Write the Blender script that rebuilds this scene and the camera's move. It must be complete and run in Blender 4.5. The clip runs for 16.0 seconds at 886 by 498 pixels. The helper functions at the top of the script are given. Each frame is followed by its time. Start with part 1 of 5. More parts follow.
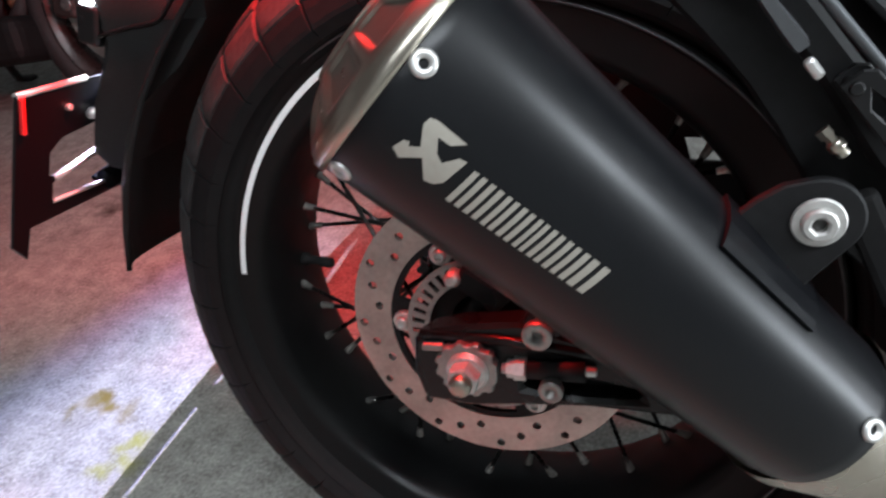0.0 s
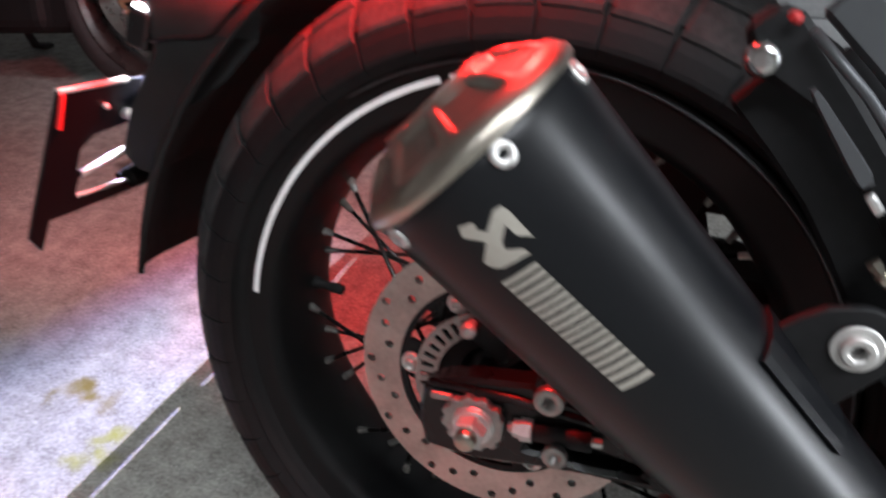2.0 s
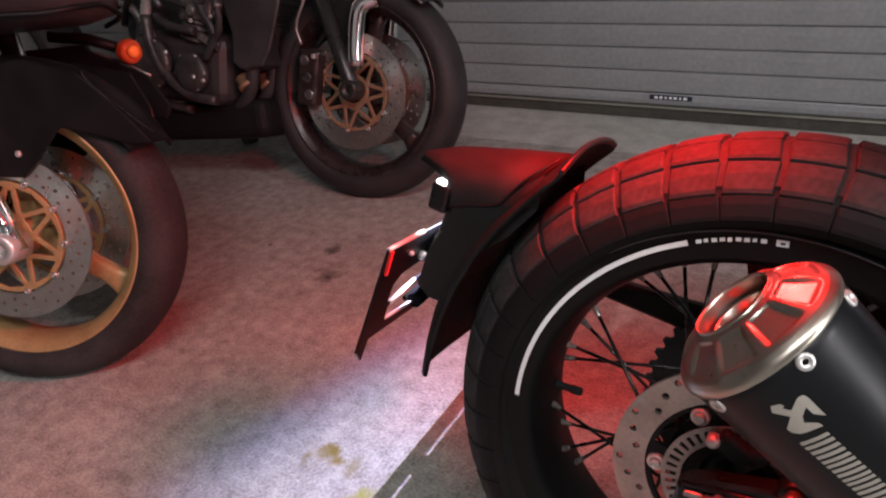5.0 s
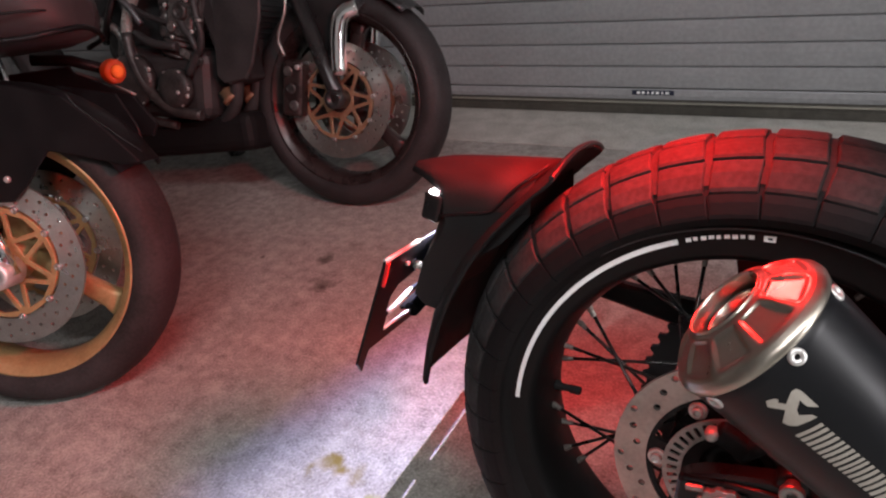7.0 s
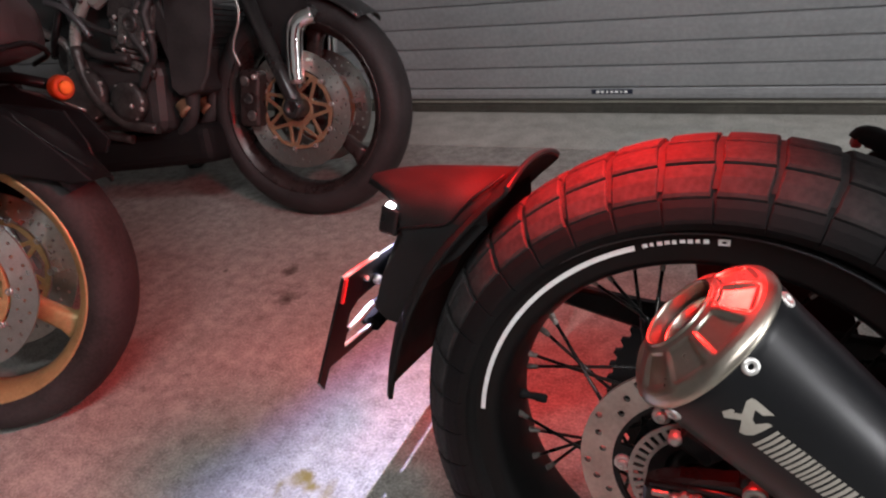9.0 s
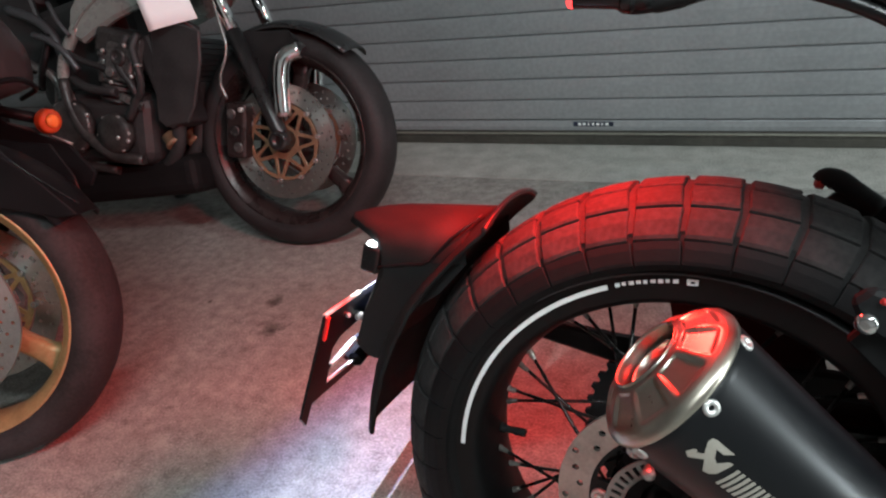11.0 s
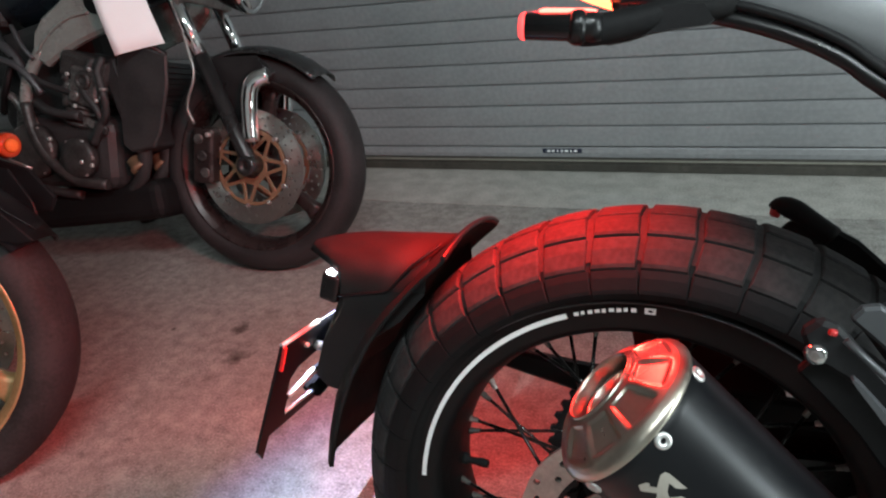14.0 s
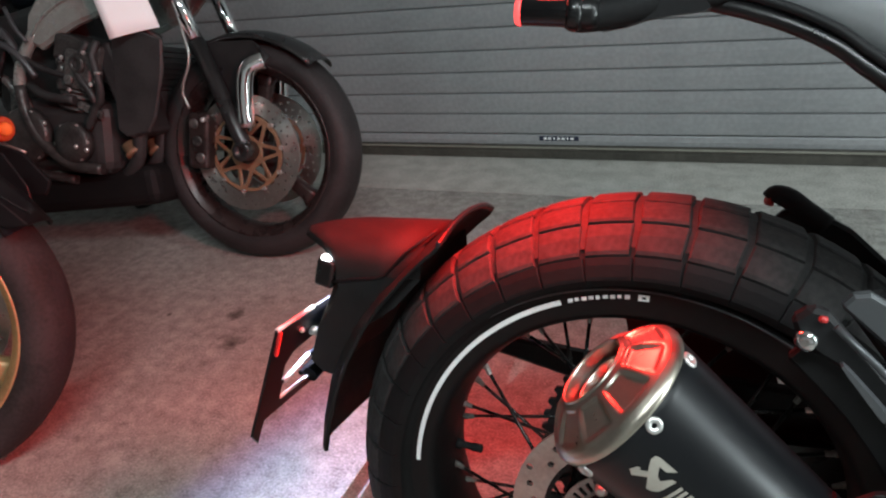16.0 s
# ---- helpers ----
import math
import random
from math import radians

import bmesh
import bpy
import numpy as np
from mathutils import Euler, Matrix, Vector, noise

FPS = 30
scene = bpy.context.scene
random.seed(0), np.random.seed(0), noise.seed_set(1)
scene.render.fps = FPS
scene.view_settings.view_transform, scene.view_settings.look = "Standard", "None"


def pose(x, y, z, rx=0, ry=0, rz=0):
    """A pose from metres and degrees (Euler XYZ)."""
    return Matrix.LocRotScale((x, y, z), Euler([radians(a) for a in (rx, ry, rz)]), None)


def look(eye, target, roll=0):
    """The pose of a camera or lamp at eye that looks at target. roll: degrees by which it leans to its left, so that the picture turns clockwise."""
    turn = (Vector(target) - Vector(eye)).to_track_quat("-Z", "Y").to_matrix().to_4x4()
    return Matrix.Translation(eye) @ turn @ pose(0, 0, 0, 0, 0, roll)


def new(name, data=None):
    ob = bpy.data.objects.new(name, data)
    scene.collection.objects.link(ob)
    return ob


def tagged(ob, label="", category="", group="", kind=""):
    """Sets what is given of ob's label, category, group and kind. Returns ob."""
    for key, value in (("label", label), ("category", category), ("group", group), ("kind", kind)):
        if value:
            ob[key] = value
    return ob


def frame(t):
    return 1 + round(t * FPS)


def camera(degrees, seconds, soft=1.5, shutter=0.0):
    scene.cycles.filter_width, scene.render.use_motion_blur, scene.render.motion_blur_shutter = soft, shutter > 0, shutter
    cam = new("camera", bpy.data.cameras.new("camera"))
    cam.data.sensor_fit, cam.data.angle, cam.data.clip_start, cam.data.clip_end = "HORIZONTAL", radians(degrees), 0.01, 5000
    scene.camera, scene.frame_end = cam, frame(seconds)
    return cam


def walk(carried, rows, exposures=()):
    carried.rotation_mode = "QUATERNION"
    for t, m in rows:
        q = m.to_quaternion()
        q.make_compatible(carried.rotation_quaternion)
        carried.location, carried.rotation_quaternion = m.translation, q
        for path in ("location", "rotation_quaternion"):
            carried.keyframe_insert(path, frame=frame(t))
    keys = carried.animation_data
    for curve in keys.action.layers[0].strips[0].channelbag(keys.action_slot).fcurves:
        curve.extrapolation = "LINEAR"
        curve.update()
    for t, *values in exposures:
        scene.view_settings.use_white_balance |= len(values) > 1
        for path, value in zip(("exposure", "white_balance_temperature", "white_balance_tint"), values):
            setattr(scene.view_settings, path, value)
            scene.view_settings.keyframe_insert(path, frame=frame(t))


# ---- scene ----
cam = camera(66.4, 16.0, soft=2.2, shutter=0.5)
walk(cam, [
    (0, pose(0.1128, -0.3498, 0.6534, 54.288, 6.861, 17.590)),
    (0.5, pose(0.1129, -0.3320, 0.6541, 54.919, 5.337, 15.744)),
    (1, pose(0.1055, -0.3348, 0.6577, 55.297, 3.923, 17.197)),
    (1.5, pose(0.1038, -0.3360, 0.6548, 55.396, 1.964, 18.555)),
    (2, pose(0.0859, -0.3467, 0.6766, 55.632, 0.113, 20.873)),
    (2.5, pose(0.0268, -0.4279, 0.7756, 56.285, 0.794, 24.779)),
    (3, pose(0.0178, -0.4656, 0.8070, 57.138, 3.601, 28.467)),
    (3.5, pose(0.0241, -0.4697, 0.8114, 57.736, 4.827, 30.332)),
    (4, pose(0.0243, -0.4760, 0.8217, 59.351, 5.539, 30.893)),
    (4.5, pose(0.0255, -0.4651, 0.8178, 60.140, 5.576, 30.432)),
    (7, pose(0.0246, -0.4722, 0.8308, 60.013, 7.866, 27.809)),
    (7.5, pose(0.0272, -0.4636, 0.8363, 59.906, 8.087, 27.158)),
    (8, pose(0.0270, -0.4573, 0.8377, 59.948, 8.433, 26.199)),
    (8.5, pose(0.0265, -0.4606, 0.8380, 59.891, 8.718, 25.130)),
    (9, pose(0.0302, -0.4550, 0.8346, 59.671, 8.539, 24.494)),
    (11.5, pose(0.0447, -0.4601, 0.8549, 62.575, 7.931, 23.397)),
    (12, pose(0.0460, -0.4517, 0.8506, 63.387, 8.106, 23.445)),
    (12.5, pose(0.0457, -0.4492, 0.8520, 63.736, 8.011, 23.064)),
    (13, pose(0.0496, -0.4483, 0.8510, 63.872, 7.777, 22.590)),
    (13.5, pose(0.0520, -0.4464, 0.8520, 63.747, 7.479, 22.010)),
    (14, pose(0.0536, -0.4478, 0.8517, 63.536, 7.064, 21.555)),
    (14.5, pose(0.0522, -0.4488, 0.8491, 63.238, 6.697, 21.450)),
    (15, pose(0.0522, -0.4468, 0.8481, 62.896, 6.606, 21.326)),
    (15.5, pose(0.0538, -0.4488, 0.8498, 62.611, 6.756, 21.166)),
    (16, pose(0.0551, -0.4493, 0.8511, 62.464, 6.611, 21.414)),
], exposures=((0.0, 0.10, 6250, 9), (2.0, 0.12, 6400, 12), (2.6, 0.08, 6700, 16), (3.3, -0.23, 7000, 20), (4.7, -0.22, 6900, 19), (7.0, -0.08, 6900, 19), (9.0, -0.06, 6800, 16), (11.5, 0.05, 6250, 1), (16.0, 0.08, 6300, 2)))

# ---- light ----
LEAN = 12.59
world = bpy.data.worlds.new("night_garage")
scene.world = world
world.use_nodes = True
world.node_tree.nodes["Background"].inputs[0].default_value = (0.55, 0.6, 0.65, 1)
world.node_tree.nodes["Background"].inputs[1].default_value = 0.02


def lamp(name, kind, m, power, colour, **more):
    data = bpy.data.lights.new(name, kind)
    data.energy, data.color = power, colour
    if "size" in more:
        data.size = more["size"]
    if "size_y" in more:
        data.shape, data.size_y = "RECTANGLE", more["size_y"]
    if "spread" in more:
        data.spread = radians(more["spread"])
    if "radius" in more:
        data.shadow_soft_size = more["radius"]
    if "spot" in more:
        data.spot_size, data.spot_blend = radians(more["spot"]), more["blend"]
    ob = new(name, data)
    ob.matrix_world = m
    return ob


BIKE = pose(0, 0.306 * math.sin(radians(LEAN)), 0.306 * math.cos(radians(LEAN)), -LEAN)
# white panes of an unseen door on the right wall, added for the silencer's sheen, a fluorescent tube under the ceiling,
# the red tail light and the white plate light
lamp("doorway_light", "AREA", look((3.08, -0.45, 0.61), (0.1, 0.0, 0.6)), 44, (0.91, 0.96, 1.0), size=0.22, size_y=0.90)
lamp("upper_pane_light", "AREA", look((3.08, -0.52, 2.16), (0.1, 0.0, 0.6)), 54, (0.91, 0.96, 1.0), size=0.28, size_y=0.68)
lamp("tube_light", "AREA", look((0.6, -1.20, 2.56), (0.3, -0.75, 0.0)), 53, (0.91, 0.96, 1.0), size=1.7, size_y=0.14)
lamp("tail_light_glow", "AREA", BIKE @ look((-0.088, -0.030, 0.484), (-0.52, -0.15, 0.0)), 12.7, (1.0, 0.0115, 0.0105), size=0.14, size_y=0.06, spread=165)
lamp("plate_light_glow", "SPOT", look((-0.3338, 0.086, 0.519), (-0.60, 0.06, 0.0)), 22.0, (0.86, 0.80, 0.78), radius=0.0005, spot=134, blend=0.9)
# second spot added beside the plate light to tint its beam's edge blue
lamp("plate_light_fringe", "SPOT", look((-0.3332, 0.086, 0.519), (-0.60, 0.06, 0.0)), 22.0, (0.34, 0.37, 1.0), radius=0.0005, spot=105, blend=0.9)


# ---- materials ----
def surface(name, base, rough=0.5, metal=0.0, other=None, scale=8.0, fine=60.0, mix=0.5, bump=0.1, wear=0.15, depth=0.002, coat=0.0, weight=0.6, spec=0.5, vary=0.0):
    """A node material: base and other colour mixed by a coarse and a fine noise, with uneven gloss and relief; vary sets pieces apart."""
    m = bpy.data.materials.new(name)
    m.use_nodes = True
    t = m.node_tree
    n, link = t.nodes, t.links.new
    b = n["Principled BSDF"]
    co = n.new("ShaderNodeTexCoord")
    big, small = n.new("ShaderNodeTexNoise"), n.new("ShaderNodeTexNoise")
    big.inputs["Scale"].default_value, small.inputs["Scale"].default_value = scale, fine
    big.inputs["Detail"].default_value, small.inputs["Detail"].default_value = 5, 3
    for q in (big, small):
        link(co.outputs["Object"], q.inputs["Vector"])
    add = n.new("ShaderNodeMath")
    add.operation = "MULTIPLY_ADD"
    link(small.outputs[0], add.inputs[0])
    add.inputs[1].default_value = weight
    link(big.outputs[0], add.inputs[2])
    ramp = n.new("ShaderNodeMapRange")
    link(add.outputs[0], ramp.inputs[0])
    lo, hi = 0.5 + 0.5 * weight - 0.25 * (0.4 + 0.6 * weight), 0.5 + 0.5 * weight + 0.25 * (0.4 + 0.6 * weight)
    for i, v in ((1, lo), (2, hi), (3, 0.0), (4, mix)):
        ramp.inputs[i].default_value = v
    col = n.new("ShaderNodeMix")
    col.data_type = "RGBA"
    other = other or tuple(min(1, c * 0.6) for c in base)
    col.inputs[6].default_value, col.inputs[7].default_value = (*base, 1), (*other, 1)
    link(ramp.outputs[0], col.inputs[0])
    if vary:
        info, amount, shade = n.new("ShaderNodeObjectInfo"), n.new("ShaderNodeMapRange"), n.new("ShaderNodeHueSaturation")
        link(info.outputs["Random"], amount.inputs[0])
        amount.inputs[3].default_value, amount.inputs[4].default_value = 1 - vary, 1 + vary
        link(amount.outputs[0], shade.inputs["Value"])
        link(col.outputs[2], shade.inputs["Color"])
        link(shade.outputs[0], b.inputs["Base Color"])
    else:
        link(col.outputs[2], b.inputs["Base Color"])
    rr = n.new("ShaderNodeMapRange")
    link(big.outputs[0], rr.inputs[0])
    for i, v in ((1, 0.3), (2, 0.7), (3, max(0.03, rough - wear)), (4, min(1, rough + wear))):
        rr.inputs[i].default_value = v
    link(rr.outputs[0], b.inputs["Roughness"])
    b.inputs["Metallic"].default_value = metal
    b.inputs["Coat Weight"].default_value = coat
    b.inputs["Specular IOR Level"].default_value = spec
    if bump:
        bp = n.new("ShaderNodeBump")
        bp.inputs["Strength"].default_value, bp.inputs["Distance"].default_value = bump, depth
        link(small.outputs[0], bp.inputs["Height"])
        link(bp.outputs[0], b.inputs["Normal"])
    return m


def glow(name, colour, strength):
    m = bpy.data.materials.new(name)
    m.use_nodes = True
    b = m.node_tree.nodes["Principled BSDF"]
    b.inputs["Base Color"].default_value = (*colour, 1)
    b.inputs["Emission Color"].default_value = (*colour, 1)
    b.inputs["Emission Strength"].default_value = strength
    return m


RUBBER = surface("rubber", (0.007, 0.007, 0.0075), 0.65, 0, (0.014, 0.0135, 0.013), 14, 160, 0.6, 0.35, 0.1, 0.0008, spec=0.12)
HUGGER = surface("matt_plastic", (0.008, 0.0084, 0.0085), 0.72, 0, (0.014, 0.014, 0.014), 40, 420, 0.8, 0.4, 0.08, 0.0005, spec=0.15)
TREAD = surface("tread_rubber", (0.010, 0.0098, 0.010), 0.78, 0, (0.031, 0.0300, 0.0300), 30, 190, 1.0, 0.5, 0.1, 0.0008, spec=0.25, vary=0.22)
RIM = surface("black_rim", (0.004, 0.004, 0.0043), 0.45, 0, (0.008, 0.008, 0.008), 12, 120, 0.4, 0.05, spec=0.2)
BLACK = surface("black_plastic", (0.009, 0.009, 0.0095), 0.55, 0, (0.017, 0.017, 0.018), 16, 220, 0.6, 0.25, 0.1, 0.0005, spec=0.2)
GLOSS = surface("gloss_black", (0.005, 0.005, 0.0055), 0.3, 0, (0.011, 0.011, 0.011), 10, 90, 0.3, 0.03, spec=0.4)
SATIN = surface("satin_black_metal", (0.0036, 0.004, 0.0050), 0.32, 0.0, (0.006, 0.0065, 0.0078), 6, 500, 0.5, 0.12, 0.04, 0.0003, spec=0.33)
STEEL = surface("brushed_steel", (0.50, 0.46, 0.39), 0.30, 1.0, (0.38, 0.345, 0.29), 18, 240, 0.5, 0.05, 0.06, 0.0003)
BRIGHT = surface("zinc_steel", (0.72, 0.71, 0.69), 0.42, 0.75, (0.45, 0.44, 0.42), 60, 300, 0.6, 0.15, 0.1, 0.0004)
CHROME = surface("chrome", (0.8, 0.8, 0.8), 0.08, 1.0, (0.6, 0.6, 0.6), 30, 200, 0.4, 0.02, 0.04, 0.0003)
DISC = surface("disc_steel", (0.56, 0.52, 0.48), 0.42, 1.0, (0.36, 0.32, 0.29), 30, 260, 0.7, 0.1, 0.1, 0.0003)
DISCPALE = surface("pale_disc_steel", (0.52, 0.54, 0.51), 0.34, 0.92, (0.34, 0.355, 0.33), 30, 260, 0.7, 0.1, 0.1, 0.0003)
grain = DISCPALE.node_tree.nodes.new("ShaderNodeTangent")
grain.direction_type, grain.axis = "RADIAL", "Y"
DISCPALE.node_tree.nodes["Principled BSDF"].inputs["Anisotropic"].default_value = 0.75
DISCPALE.node_tree.nodes["Principled BSDF"].inputs["Anisotropic Rotation"].default_value = 0.25
DISCPALE.node_tree.links.new(grain.outputs[0], DISCPALE.node_tree.nodes["Principled BSDF"].inputs["Tangent"])
CASTGREY = surface("cast_aluminium", (0.42, 0.41, 0.39), 0.45, 0.9, (0.25, 0.24, 0.23), 50, 300, 0.7, 0.3, 0.1, 0.0004)
ENGDARK = surface("grimy_casting", (0.085, 0.083, 0.08), 0.42, 0.4, (0.022, 0.021, 0.021), 20, 140, 0.9, 0.3, 0.1, 0.0006)
COPPER = surface("bronze_paint", (0.27, 0.17, 0.10), 0.42, 0.3, (0.17, 0.10, 0.06), 20, 160, 0.7, 0.1)
CASTDARK = surface("dark_casting", (0.10, 0.105, 0.11), 0.42, 0.5, (0.09, 0.092, 0.10), 40, 300, 0.6, 0.15, 0.1, 0.0004)
LOGO = surface("etched_mark", (0.40, 0.375, 0.325), 0.5, 0.3, (0.31, 0.285, 0.24), 40, 300, 0.5, 0.05)
TAPE = surface("white_tape", (0.9, 0.9, 0.89), 0.4, 0, (0.78, 0.78, 0.77), 30, 200, 0.5, 0.05)
GREYPANEL = surface("grey_paint", (0.24, 0.245, 0.25), 0.45, 0.2, (0.15, 0.152, 0.156), 10, 300, 0.6, 0.1)
GOLD = surface("gold_paint", (0.42, 0.28, 0.13), 0.42, 0.3, (0.26, 0.16, 0.07), 20, 160, 0.7, 0.1)
NIPPLE = surface("dull_nipple", (0.50, 0.48, 0.44), 0.42, 0.85, (0.16, 0.155, 0.15), 40, 300, 0.8, 0.2, 0.1, 0.0004, vary=0.45)
SPOKE = surface("black_spoke", (0.03, 0.03, 0.03), 0.3, 0.8, (0.06, 0.055, 0.05), 40, 200, 0.5, 0.05)
BROWNRIM = surface("dark_rim", (0.022, 0.016, 0.016), 0.3, 0.3, (0.05, 0.036, 0.033), 20, 140, 0.6, 0.1)
OLDRUBBER = surface("worn_rubber", (0.012, 0.011, 0.0112), 0.6, 0, (0.030, 0.027, 0.0275), 9, 130, 0.9, 0.4, 0.1, 0.0008, spec=0.3)
ALLOY = surface("alloy_frame", (0.34, 0.37, 0.345), 0.30, 0.3, (0.22, 0.235, 0.215), 12, 120, 0.7, 0.1)
ENGINE = surface("engine_metal", (0.26, 0.255, 0.245), 0.38, 0.7, (0.04, 0.04, 0.04), 22, 120, 1.0, 0.4, 0.15, 0.001)
PAPER = surface("white_paper", (0.95, 0.95, 0.95), 0.8, 0, (0.90, 0.90, 0.90), 6, 200, 0.4, 0.1)
TAILGREY = surface("tail_grey", (0.20, 0.205, 0.21), 0.4, 0.2, (0.16, 0.165, 0.17), 10, 300, 0.5, 0.05)
AMBER = surface("amber_lens", (0.55, 0.085, 0.02), 0.15, 0, (0.35, 0.035, 0.01), 30, 160, 0.4, 0.1)
REDLENS = glow("red_lens", (1.0, 0.085, 0.03), 13.0)
WHITELED = glow("white_led", (0.9, 0.95, 1.0), 14.0)
HOTRED = glow("hot_red_lens", (1.0, 0.08, 0.06), 9.0)
TUBE = glow("lamp_tube", (0.86, 0.95, 1.0), 6.0)
BLOCKER = surface("blocker_black", (0.0022, 0.0022, 0.0023), 0.9, 0, (0.004, 0.004, 0.004), 30, 200, 0.5, 0.2, 0.05, 0.0003, spec=0.03)
SEAT = surface("seat_cloth", (0.05, 0.05, 0.05), 0.8, 0, (0.09, 0.09, 0.09), 20, 300, 0.6, 0.4)


# ---- mesh tools ----
def V(*a):
    return Vector(a)


def raw(verts, faces, smooth=True):
    me = bpy.data.meshes.new("m")
    me.from_pydata([tuple(v) for v in verts], [], faces)
    b = bmesh.new()
    b.from_mesh(me)
    bpy.data.meshes.remove(me)
    bmesh.ops.recalc_face_normals(b, faces=b.faces)
    for f in b.faces:
        f.smooth = smooth
    return b


def merge(*bs):
    out = bmesh.new()
    for b in bs:
        me = bpy.data.meshes.new("m")
        b.to_mesh(me)
        out.from_mesh(me)
        bpy.data.meshes.remove(me)
        b.free()
    return out


def loft(rings, closed=True, caps=True, smooth=True):
    """A skin through rings of equal length."""
    n = len(rings[0])
    verts = [v for r in rings for v in r]
    faces = []
    for i in range(len(rings) - 1):
        for j in range(n if closed else n - 1):
            k = (j + 1) % n
            faces.append((i * n + j, i * n + k, (i + 1) * n + k, (i + 1) * n + j))
    if caps and closed:
        faces += [tuple(range(n)), tuple(range((len(rings) - 1) * n, len(rings) * n))]
    b = raw(verts, faces, smooth)
    if caps and closed:
        for f in b.faces:
            if len(f.verts) == n and n > 4:
                f.smooth = False
    return b


def lathe(profile, n=64, a0=0.0, a1=360.0, centre=(0, 0, 0)):
    """Turn (v, r) pairs round the y axis."""
    full = abs(a1 - a0) > 359
    angles = [radians(a0 + (a1 - a0) * i / (n if full else n - 1)) for i in range(n)]
    rings = [[V(centre[0] + r * math.cos(a), centre[1] + v, centre[2] + r * math.sin(a)) for a in angles] for v, r in profile]
    return loft(rings, closed=full, caps=False)


def spin(p, axis, profile, n=20, turn=0.0):
    """Turn (along, radius) pairs round an axis through p; capped. n=6 makes a hexagon."""
    axis = Vector(axis).normalized()
    q = axis.to_track_quat("Z", "Y").to_matrix()
    p = Vector(p)
    rings = [[p + q @ V(r * math.cos(turn + 2 * math.pi * i / n), r * math.sin(turn + 2 * math.pi * i / n), s) for i in range(n)] for s, r in profile]
    return loft(rings, smooth=n > 8)


def tube(points, radius, n=10, end=None):
    """A round bar along points; radius may taper to end."""
    pts = [Vector(p) for p in points]
    rings = []
    for i, p in enumerate(pts):
        d = (pts[min(i + 1, len(pts) - 1)] - pts[max(i - 1, 0)]).normalized()
        q = d.to_track_quat("Z", "Y").to_matrix()
        f = i / (len(pts) - 1)
        r = radius + ((end if end is not None else radius) - radius) * f
        rings.append([p + q @ V(r * math.cos(2 * math.pi * k / n), r * math.sin(2 * math.pi * k / n), 0) for k in range(n)])
    return loft(rings)


def curve(points, steps=6):
    """Catmull-Rom points."""
    p = [Vector(q) for q in points]
    p = [2 * p[0] - p[1], *p, 2 * p[-1] - p[-2]]
    out = []
    for i in range(1, len(p) - 2):
        for k in range(steps):
            t = k / steps
            out.append(0.5 * (2 * p[i] + (p[i + 1] - p[i - 1]) * t + (2 * p[i - 1] - 5 * p[i] + 4 * p[i + 1] - p[i + 2]) * t * t
                              + (3 * p[i] - p[i - 1] - 3 * p[i + 1] + p[i + 2]) * t ** 3))
    return out + [p[-2]]


def box(centre, size, m=None, bevel=0.002, seg=2):
    b = bmesh.new()
    bmesh.ops.create_cube(b, size=1.0)
    bmesh.ops.scale(b, vec=size, verts=b.verts)
    if bevel:
        bmesh.ops.bevel(b, geom=b.edges[:], offset=bevel, segments=seg, affect="EDGES", profile=0.5)
    bmesh.ops.transform(b, matrix=Matrix.Translation(centre) @ (m or Matrix()), verts=b.verts)
    return b


def plate(loops, place, thick, bevel=0.0):
    """A sheet with holes: loops of (a, b), outer first; place(a, b, h) gives the point at height h over the sheet."""
    b = bmesh.new()
    edges = []
    for loop in loops:
        vs = [b.verts.new(place(u, w, 0.0)) for u, w in loop]
        edges += [b.edges.new((vs[i], vs[(i + 1) % len(vs)])) for i in range(len(vs))]
    bmesh.ops.triangle_fill(b, edges=edges, use_beauty=True)
    faces = b.faces[:]
    flat = {v: None for v in b.verts}
    top = bmesh.ops.extrude_face_region(b, geom=faces)
    moves = [g for g in top["geom"] if isinstance(g, bmesh.types.BMVert)]
    o, h = Vector(place(0, 0, 0)), Vector(place(0, 0, thick))
    for v in moves:
        v.co += h - o
    bmesh.ops.recalc_face_normals(b, faces=b.faces)
    if bevel:
        sharp = [e for e in b.edges if len(e.link_faces) == 2 and e.calc_face_angle(0) > 1.0]
        bmesh.ops.bevel(b, geom=sharp, offset=bevel, segments=1, affect="EDGES")
    for f in b.faces:
        f.smooth = False
    return b


def circle(r, n=48, c=(0, 0), a0=0.0):
    return [(c[0] + r * math.cos(a0 + 2 * math.pi * i / n), c[1] + r * math.sin(a0 + 2 * math.pi * i / n)) for i in range(n)]


def sector(r0, r1, a0, a1, n=6):
    """A closed loop round a piece of a ring, degrees."""
    out = [(r1 * math.cos(radians(a0 + (a1 - a0) * i / n)), r1 * math.sin(radians(a0 + (a1 - a0) * i / n))) for i in range(n + 1)]
    return out + [(r0 * math.cos(radians(a1 + (a0 - a1) * i / n)), r0 * math.sin(radians(a1 + (a0 - a1) * i / n))) for i in range(n + 1)]


def part(name, b, material, parent=None, label=""):
    """Link a bmesh as one mesh object under its thing."""
    me = bpy.data.meshes.new(name)
    b.to_mesh(me)
    b.free()
    me.materials.append(material)
    ob = new(name, me)
    ob.parent = parent
    if label:
        ob["label"] = label
    return ob


def thing(name, m, label, category, group=""):
    ob = new(name)
    ob.empty_display_size = 0.05
    ob.matrix_basis = m
    return tagged(ob, label, category, group)


